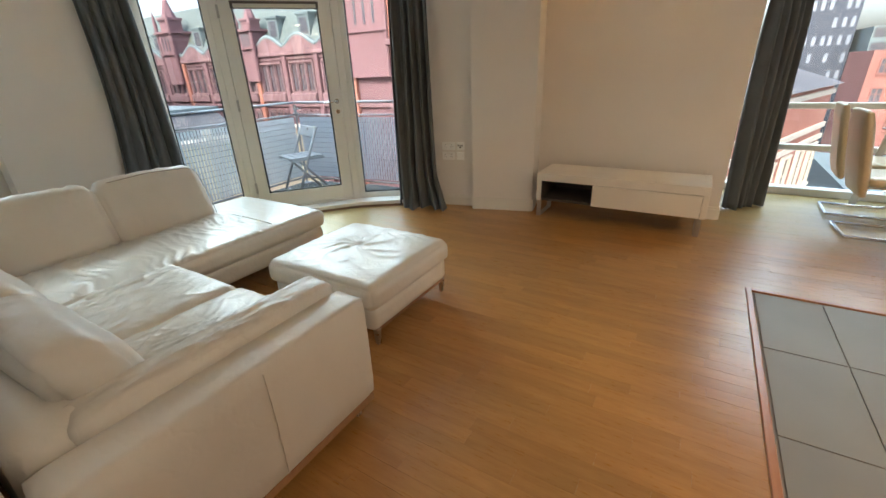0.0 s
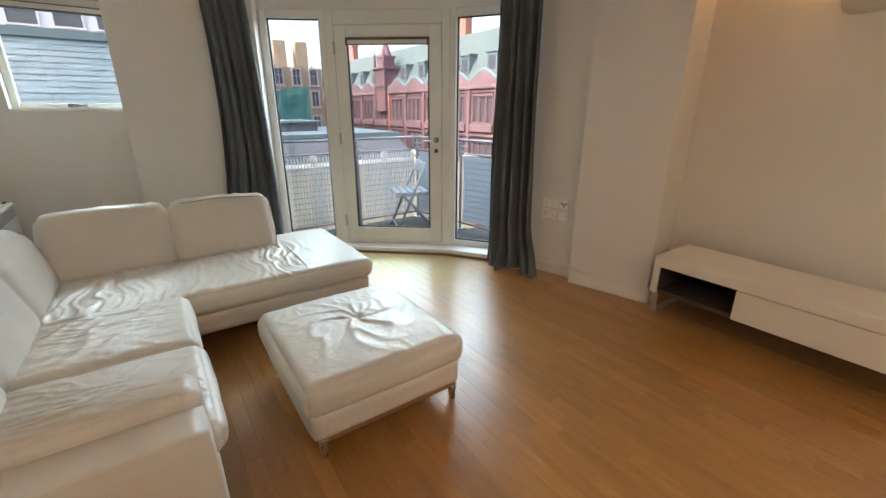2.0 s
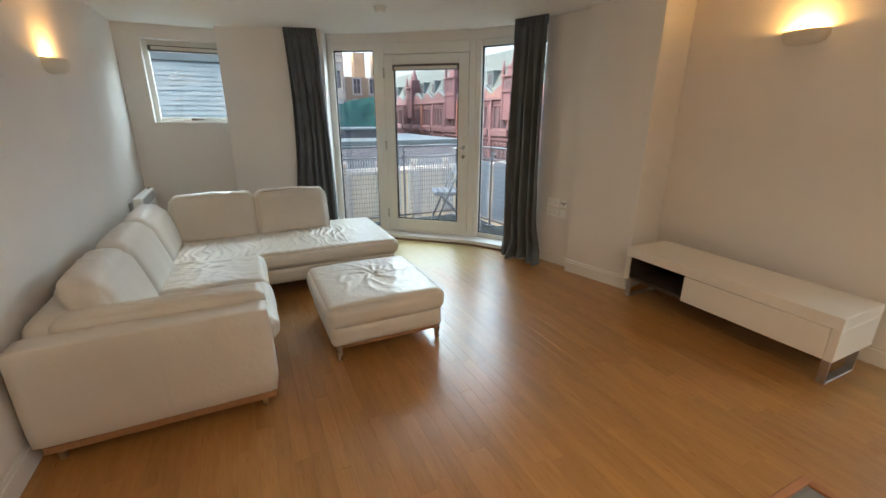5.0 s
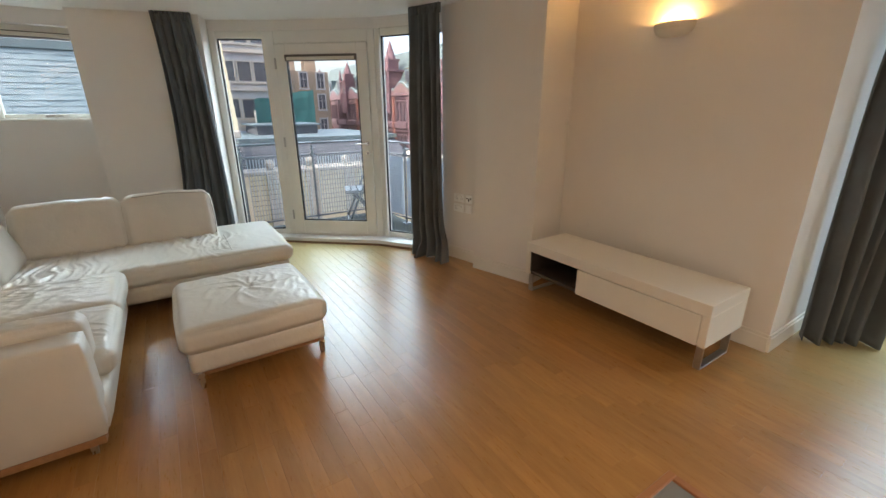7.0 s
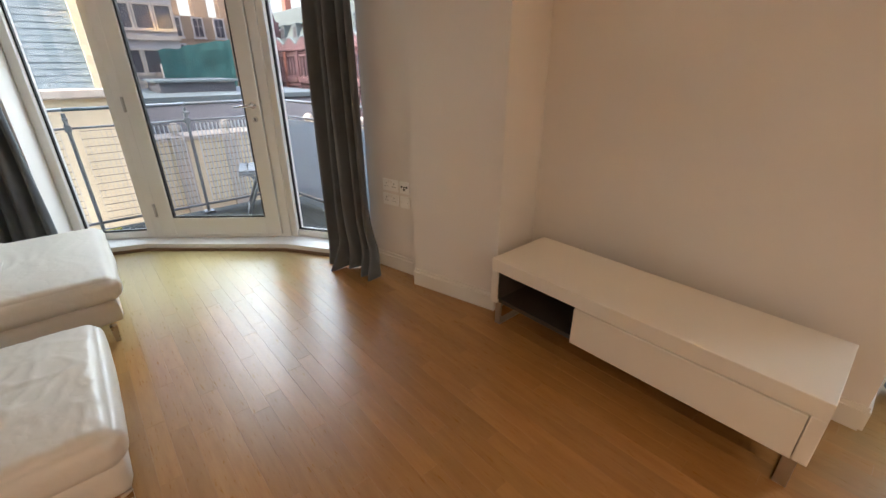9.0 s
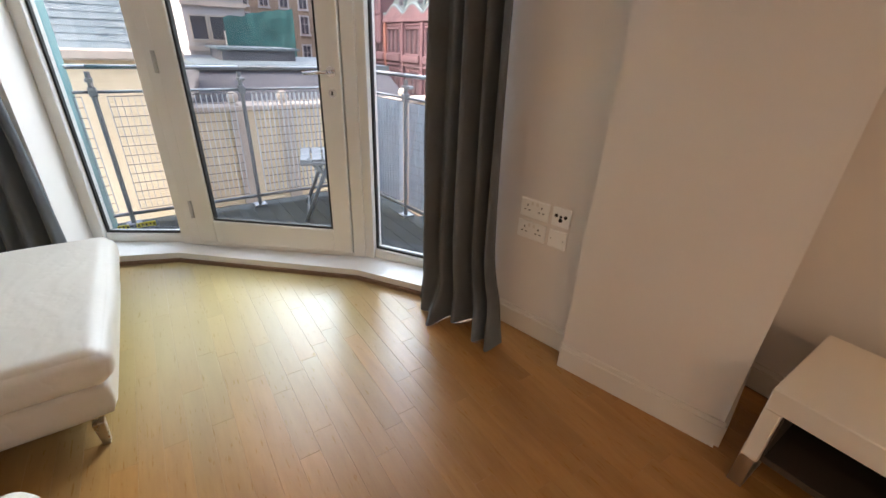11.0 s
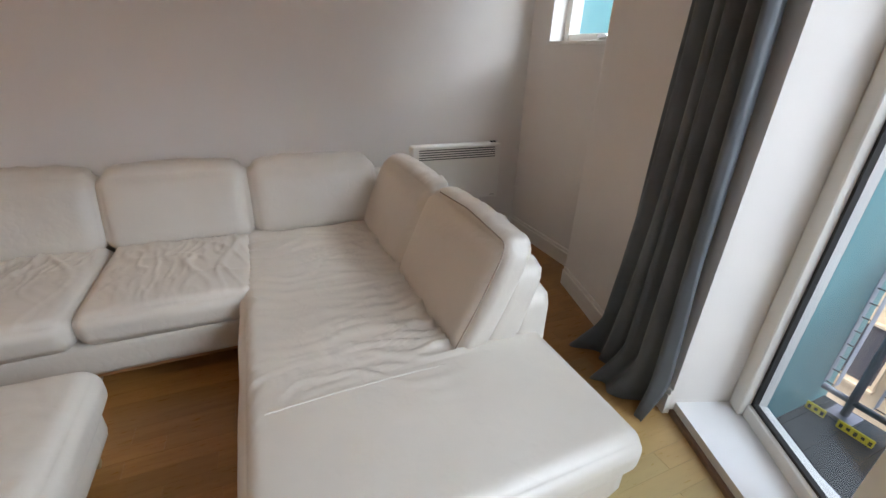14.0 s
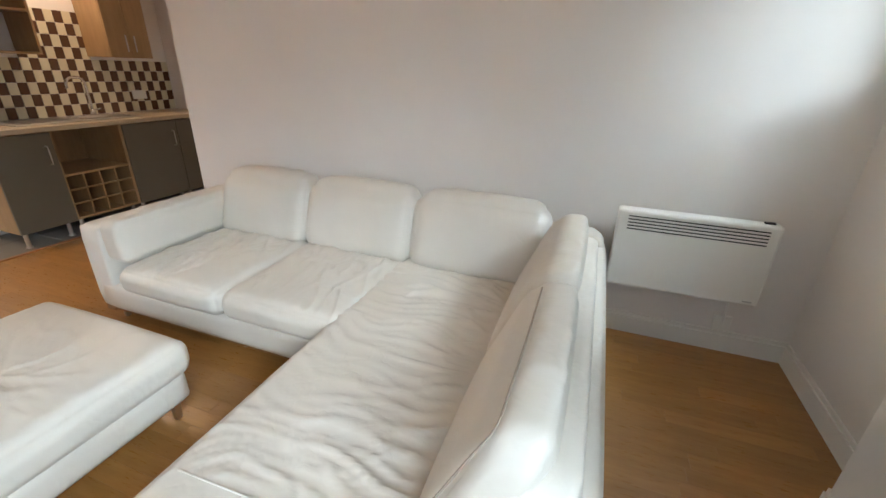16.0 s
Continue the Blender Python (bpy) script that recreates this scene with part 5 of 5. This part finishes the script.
def cream_block():
    b = thing("cream_brick_building", "cream brick building with steep blue-grey slate mansard", "building")
    x = -13.6
    part("wall", box(x - 8, -12, GROUND, x, 3.6, 0.85), M_YELLOW, b)
    part("cornice", box(x - 0.2, -12, 0.72, x + 0.25, 3.75, 0.95, 0.04), M_STONE, b, "pale stone coping")
    rf = bmesh.new()
    v = [rf.verts.new(p) for p in ((x, -12, 0.95), (x, 3.2, 0.95), (x - 1.0, 3.2, 3.1), (x - 1.0, -12, 3.1), (x - 7, -12, 0.95), (x - 7, 3.2, 0.95), (x - 6, 3.2, 3.1), (x - 6, -12, 3.1))]
    for f in ((0, 1, 2, 3), (5, 4, 7, 6), (3, 2, 6, 7), (1, 5, 6, 2), (4, 0, 3, 7), (4, 5, 1, 0)):
        rf.faces.new([v[i] for i in f])
    bmesh.ops.recalc_face_normals(rf, faces=rf.faces[:])
    part("roof", rf, M_SLATE, b, "blue-grey slate mansard roof")
    sl = bmesh.new()
    rnd = random.Random(6)
    rows = 15
    for j in range(rows):
        z0, z1 = 0.95 + 2.15 * j / rows, 0.95 + 2.15 * (j + 1) / rows
        xa, xb = x + 0.045 - j / rows, x + 0.012 - (j + 1) / rows
        y = -5.0 - 0.17 * (j % 2)
        while y < 3.2:
            w, d = 0.335, rnd.uniform(-0.006, 0.006)
            y0, y1 = y + 0.004, min(3.2, y + w - 0.004)
            y += w
            if y1 - y0 < 0.05:
                continue
            q = [sl.verts.new(p) for p in ((xa + d, y0, z0), (xa + d, y1, z0), (xb + d, y1, z1 + 0.03), (xb + d, y0, z1 + 0.03), (xa + d - 0.06, y0, z0), (xa + d - 0.06, y1, z0))]
            sl.faces.new(q[:4])
            sl.faces.new((q[1], q[0], q[4], q[5]))
    tagged(part("slates", sl, M_SLATEP, b, "courses of blue-grey slates"), kind="stuff")
    part("roof_edge", box(x - 1.15, -12, 3.1, x - 0.9, 3.3, 3.3), M_LEAD, b, "pale metal roof edge")
    gb = bmesh.new()
    for k in range(9):
        z = 0.95 + k * 0.36
        add_box(gb, x - 0.5 - k * 0.13, 3.2, z, x + 0.12 - k * 0.13, 3.72, z + 0.37)
    part("gable_coping", gb, M_YELLOW, b, "stepped cream gable edge")
    put_windows(b, [Matrix.Translation((x + 0.005, q, z)) @ Matrix.Rotation(-math.pi / 2, 4, "Z") for q in (-2.2, 0.2, 2.3) for z in (-4.6,)], 0.8, 1.3, 0.05, M_YELLOW, plain=True)
    # low wing with pilasters and ball finials
    w = thing("cream_brick_wing", "low cream brick wing with pilasters and ball finials", "building")
    xw = -17.6
    part("wall", box(xw - 1.0, 3.0, GROUND, xw, 16, -1.05), M_YELLOW, w)
    part("coping", box(xw - 1.1, 3.0, -1.05, xw + 0.12, 16, -0.88, 0.03), M_STONE, w)
    for q in (3.6, 5.3, 7.0, 8.7, 10.4, 12.1):
        part("pilaster", box(xw, q - 0.22, GROUND, xw + 0.2, q + 0.22, -1.05), M_STONE, w, "pale stone pilaster")
        fb = bmesh.new()
        bmesh.ops.create_uvsphere(fb, u_segments=14, v_segments=10, radius=0.2, matrix=Matrix.Translation((xw - 0.2, q, -0.62)))
        add_rod(fb, (xw - 0.2, q, -0.88), (xw - 0.2, q, -0.78), 0.16, 0.08, 12)
        part("ball_finial", fb, M_STONE, w, "round stone ball finial", smooth=True)
    put_windows(w, [Matrix.Translation((xw + 0.005, q, -5.6)) @ Matrix.Rotation(-math.pi / 2, 4, "Z") for q in (4.4, 6.1, 7.9, 9.5, 11.2)], 0.8, 1.2, 0.05, M_YELLOW, plain=True)
    # dark slate roof behind the wing
    d = thing("dark_slate_building", "dark slate roofed building with a pale flat roof edge", "building")
    part("wall", box(-32, 4.4, GROUND, -19.6, 13.5, -1.6), M_SLATED, d)
    rf = bmesh.new()
    v = [rf.verts.new(p) for p in ((-19.0, 4.2, -1.7), (-19.0, 13.6, -1.7), (-21.2, 13.0, 0.05), (-21.2, 4.8, 0.05), (-31, 4.2, -1.7), (-31, 13.6, -1.7), (-30, 13.0, 0.05), (-30, 4.8, 0.05))]
    for f in ((0, 1, 2, 3), (5, 4, 7, 6), (3, 2, 6, 7), (1, 5, 6, 2), (4, 0, 3, 7), (4, 5, 1, 0)):
        rf.faces.new([v[i] for i in f])
    bmesh.ops.recalc_face_normals(rf, faces=rf.faces[:])
    part("roof", rf, M_SLATED, d, "dark grey slate roof")
    part("roof_edge", box(-30.2, 4.7, 0.05, -21.0, 13.1, 0.25), M_LEAD, d, "pale lead flat roof edge")
    part("roof_cabin", box(-28, 6.2, 0.25, -24.5, 9.6, 0.72), M_SLATED, d, "dark rooftop plant room")
    part("roof_edge", box(-28.2, 6.0, 0.72, -24.3, 9.8, 0.82), M_LEAD, d, "pale lead roof edge")


cream_block()


def netting():
    b = thing("scaffold_netting", "building wrapped in green scaffold netting", "building")
    bm = bmesh.new()
    bmesh.ops.create_grid(bm, x_segments=30, y_segments=14, size=1.0)
    for v in bm.verts:
        u, w = v.co.x, v.co.y
        v.co = Vector((-38 - 0.12 * noise.noise(Vector((u * 4, w * 3, 1))), 11.2 + u * 2.5, -0.6 + w * (3.5 + 0.45 * u) + 0.10 * noise.noise(Vector((u * 3, 0, 5))) * (w + 1)))
    nt = part("net", bm, M_NET, b, "green debris netting")
    so = nt.modifiers.new("thick", "SOLIDIFY")
    so.thickness = 0.05
    part("wall", box(-46, 8.9, GROUND, -38.6, 13.5, 1.6), M_OFFICE, b)


netting()


def office_tower():
    b = thing("office_building", "beige concrete office block with dark window bands", "building")
    part("wall", box(-50, 6.4, GROUND, -40, 10.6, 14), M_OFFICE, b)
    spots = [Matrix.Translation((-39.995, q, z)) @ Matrix.Rotation(-math.pi / 2, 4, "Z") for q in (7.3, 8.6, 9.9) for z in (-2.0, 1.0, 4.0, 7.0, 10.0)]
    put_windows(b, spots, 1.0, 1.5, 0.12, M_STONE, plain=True)
    for z in (-0.4, 2.6, 5.6, 8.6):
        part("floor_band", box(-40, 6.3, z + 0.6, -39.7, 10.7, z + 0.9), M_STONE, b)
    t = thing("brown_stone_building", "distant brown stone building with chimneys", "building")
    part("wall", box(-62, 10, GROUND, -52, 20, 6.0), M_SANDY, t)
    for q in (11.2, 13.6, 16.4, 19.0):
        part("chimney", box(-57, q - 0.7, 6.0, -55.5, q + 0.7, 9.2), M_SANDY, t, "sandy brick chimney")
    put_windows(t, [Matrix.Translation((-51.99, q, z)) @ Matrix.Rotation(-math.pi / 2, 4, "Z") for q in (11, 13, 15, 17, 19) for z in (-1, 1.8, 4.2)], 0.8, 1.6, 0.14, M_OFFICE)


office_tower()


def white_office():
    b = thing("white_office", "long white rendered office building behind the slate roof", "building")
    part("wall", box(-38, -16, GROUND, -27, 4.6, 8.5), M_WHITEWALL, b)
    spots = [Matrix.Translation((-26.995, -11.5 + 1.55 * q, z)) @ Matrix.Rotation(-math.pi / 2, 4, "Z") for q in range(10) for z in (3.3, 5.0, 6.7)]
    put_windows(b, spots, 1.0, 0.95, 0.06, M_WHITEWALL, plain=True)
    for z in (4.55, 6.25, 8.0):
        part("floor_band", box(-27, -16, z, -26.8, 4.6, z + 0.16), M_STONE, b)


white_office()


def teal_wall():
    t = thing("teal_clad_wall", "teal glazed cladding panel beside the balcony", "wall panel")
    part("panel", box(-4.95, 2.20, -0.074, -4.43, 2.35, 4.0), M_TEAL, t)
    part("panel", box(-8.0, -0.85, -3.0, -4.82, -0.7, 6.0), M_TEAL, t)


def street_side():
    b = thing("banded_brick_building", "orange-red brick building with white stone bands", "building", at=Matrix(((-0.335, 0.942, 0, 4.72), (-0.942, -0.335, 0, 25.5), (0, 0, 1, 0), (0, 0, 0, 1))))
    part("wall", box(0, -8, GROUND, 13, 0, 0.3), M_ORANGE, b)
    for z in (-0.1, -1.5, -2.0, -4.3, -4.9, -7.6):
        part("stone_band", box(-0.05, -8, z, 13.05, 0.1, z + 0.2), M_STONE, b, "white stone band")
    put_windows(b, [Matrix.Translation((q, 0.01, z)) for q in (1, 3, 5, 7, 9, 11) for z in (-3.9, -7.2)], 0.9, 1.7, 0.09, M_STONE)
    rf = bmesh.new()
    v = [rf.verts.new(p) for p in ((-0.2, 0.3, 0.3), (13.2, 0.3, 0.3), (13.2, -8.2, 0.3), (-0.2, -8.2, 0.3), (-0.2, -4, 1.8), (13.2, -4, 1.8))]
    for f in ((0, 1, 5, 4), (2, 3, 4, 5), (1, 2, 5), (3, 0, 4), (3, 2, 1, 0)):
        rf.faces.new([v[i] for i in f])
    bmesh.ops.recalc_face_normals(rf, faces=rf.faces[:])
    part("roof", rf, M_SLATED, b, "grey slate roof")
    part("skylight", box(2.4, -1.9, 1.15, 3.6, -1.4, 1.55), M_LEAD, b)
    t = thing("dark_tower", "tall dark blue tower block with pale window strips", "building")
    part("wall", box(10.8, 90, GROUND, 16.9, 100, 40), M_NAVY, t)
    fm = mesh_of(box(-0.22, -0.03, 0, 0.22, 0.05, 1.3), M_TOWERWIN)
    rnd = random.Random(2)
    for i in range(6):
        for j in range(12):
            if rnd.random() < 0.75:
                shared("window", fm, t, Matrix.Translation((11.4 + i * 0.98 + rnd.uniform(-0.1, 0.1), 89.98, -2 + j * 2.4)))
    p = thing("pink_brick_block", "pinkish brick apartment block with small windows", "building")
    part("wall", box(13.6, 62, GROUND, 28, 72, 1.7), M_PINK, p)
    put_windows(p, [Matrix.Translation((14.8 + q * 2.0, 61.99, z)) @ Matrix.Rotation(math.pi, 4, "Z") for q in range(6) for z in (-6.0, -3.2, -0.4)], 0.8, 1.3, 0.1, M_PINK)
    o = thing("glass_office", "pale glass and white office building", "building")
    part("wall", box(17.6, 84, GROUND, 34, 96, 4.8), M_LEAD, o)
    for z in (1.6, 3.4):
        part("window_band", box(17.8, 83.95, z, 33.8, 84.0, z + 1.2), M_FARGLASS, o)
    s = thing("low_grey_roof", "low grey flat roof across the street", "building")
    part("wall", box(7.0, 22, GROUND, 22, 40, -5.0), M_LEAD, s)


street_side()
teal_wall()

# the block that carries the flat
structure("flat_block", prism([(WALL_W - 0.25, -1.45), (EAST + 0.25, -1.45), (EAST + 0.25, 6.1), (0.2, 6.1), (0.2, 4.9), (-1.5, 4.9), (-2.55, 4.38), (-3.4, 3.8), (-4.15, 2.9), (WALL_W - 0.25, 2.2)], GROUND, -0.21), M_YELLOW, "cream brick block under the flat", "building")


# ---------------- planks ----------------
TILE_X, TILE_Y = 0.58, 3.21


def planks():
    fl = bpy.data.objects["floor"]
    rnd = random.Random(4)
    pw = 0.0765
    meshes = {}
    rv, rf = [], []
    count = 0

    def spans(y0, y1):
        ym = (y0 + y1) / 2
        if ym < WALL_S:
            return [(KIT_X0, TILE_X - 0.01)]
        lo = WALL_W
        if ym > 1.1:
            lo = -4.36 + (ym - 1.1) * 0.28
        if ym > 2.17:
            lo = -4.06 + (ym - 2.17) * 0.34
        if ym > 2.7:
            lo = -3.90 + (ym - 2.7) * 0.895
        if ym > 3.58:
            lo = -3.12 + (ym - 3.58) * 1.55
        hi = TILE_X - 0.01 if ym < TILE_Y + 0.03 else EAST
        if ym > 4.16:
            lo = -1.95
        if ym > 4.30:
            lo = -1.40
        if ym > WALL_N:
            lo = 0.38
        return [(lo - 0.13, hi)]

    y = WALL_S - 17 * pw
    while y < 6.05:
        for lo, hi in spans(y, y + pw):
            x = lo - rnd.random() * 0.8
            while x < hi:
                ln = rnd.choice((0.35, 0.45, 0.55, 0.7, 0.9))
                a, b = max(x, lo), min(x + ln, hi)
                x += ln
                if b - a < 0.012:
                    continue
                lift = rnd.uniform(-0.0003, 0.0003)
                key = round(b - a, 3)
                if count < 300 and -3.95 < a < -0.6 and 1.6 < y < 4.2:
                    if key not in meshes:
                        bm = box(-key / 2, -pw / 2, -0.012, key / 2, pw / 2, 0.0)
                        top = [e for e in bm.edges if all(v.co.z > -0.001 for v in e.verts)]
                        bmesh.ops.bevel(bm, geom=top, offset=0.0008, segments=1, affect="EDGES")
                        me = bpy.data.meshes.new("plank")
                        bm.to_mesh(me)
                        bm.free()
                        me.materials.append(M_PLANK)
                        meshes[key] = me
                    shared("plank", meshes[key], fl, Matrix.Translation(((a + b) / 2, y + pw / 2, lift)))
                    count += 1
                else:
                    v = [(a + 0.0003, y + 0.0003), (b - 0.0003, y + 0.0003), (b - 0.0003, y + pw - 0.0003), (a + 0.0003, y + pw - 0.0003)]
                    lo4, hi4 = [(px, py, -0.012) for px, py in v], [(px, py, lift) for px, py in v]
                    k = len(rv)
                    rv += lo4 + hi4
                    rf += [(k + 4, k + 5, k + 6, k + 7)] + [(k + q, k + (q + 1) % 4, k + 4 + (q + 1) % 4, k + 4 + q) for q in range(4)]
        y += pw
    rest = bpy.data.meshes.new("planks")
    rest.from_pydata(rv, [], rf)
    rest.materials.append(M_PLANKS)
    tagged(shared("planks", rest, fl, Matrix.Identity(4)), "warm orange-brown laminate planks", kind="stuff")


def tiles():
    fl = tagged(part("tile_floor", box(TILE_X, KIT_Y, -0.0125, EAST, TILE_Y, -0.004), M_GROUT), "grey ceramic kitchen floor tiles in a wood border", "floor", kind="structure")
    me = {}
    y = TILE_Y - 0.012
    while y > KIT_Y:
        x = TILE_X + 0.012
        first = True
        while x < EAST:
            wdt = 0.345 if first else 0.33
            first = False
            a, b, c, d = x, min(EAST, x + wdt) - 0.004, max(KIT_Y, y - 0.66) + 0.004, y
            x += wdt
            if b - a < 0.03 or d - c < 0.03:
                continue
            key = (round(b - a, 3), round(d - c, 3))
            if key not in me:
                bm = box(-key[0] / 2, -key[1] / 2, -0.008, key[0] / 2, key[1] / 2, 0.0, 0.002)
                m = bpy.data.meshes.new("tile")
                bm.to_mesh(m)
                bm.free()
                m.materials.append(M_TILE)
                me[key] = m
            shared("tile", me[key], fl, Matrix.Translation(((a + b) / 2, (c + d) / 2, 0.001)))
        y -= 0.662
    ed = tagged(part("threshold_strip", box(TILE_X - 0.035, WALL_S - 1.0, -0.012, TILE_X, TILE_Y + 0.035, 0.009, 0.004), M_EDGE), "dark reddish wooden edging strip round the tiles", "trim", kind="structure")
    part("strip", box(TILE_X, TILE_Y, -0.012, EAST, TILE_Y + 0.035, 0.009, 0.004), M_EDGE, ed)


tiles()
planks()
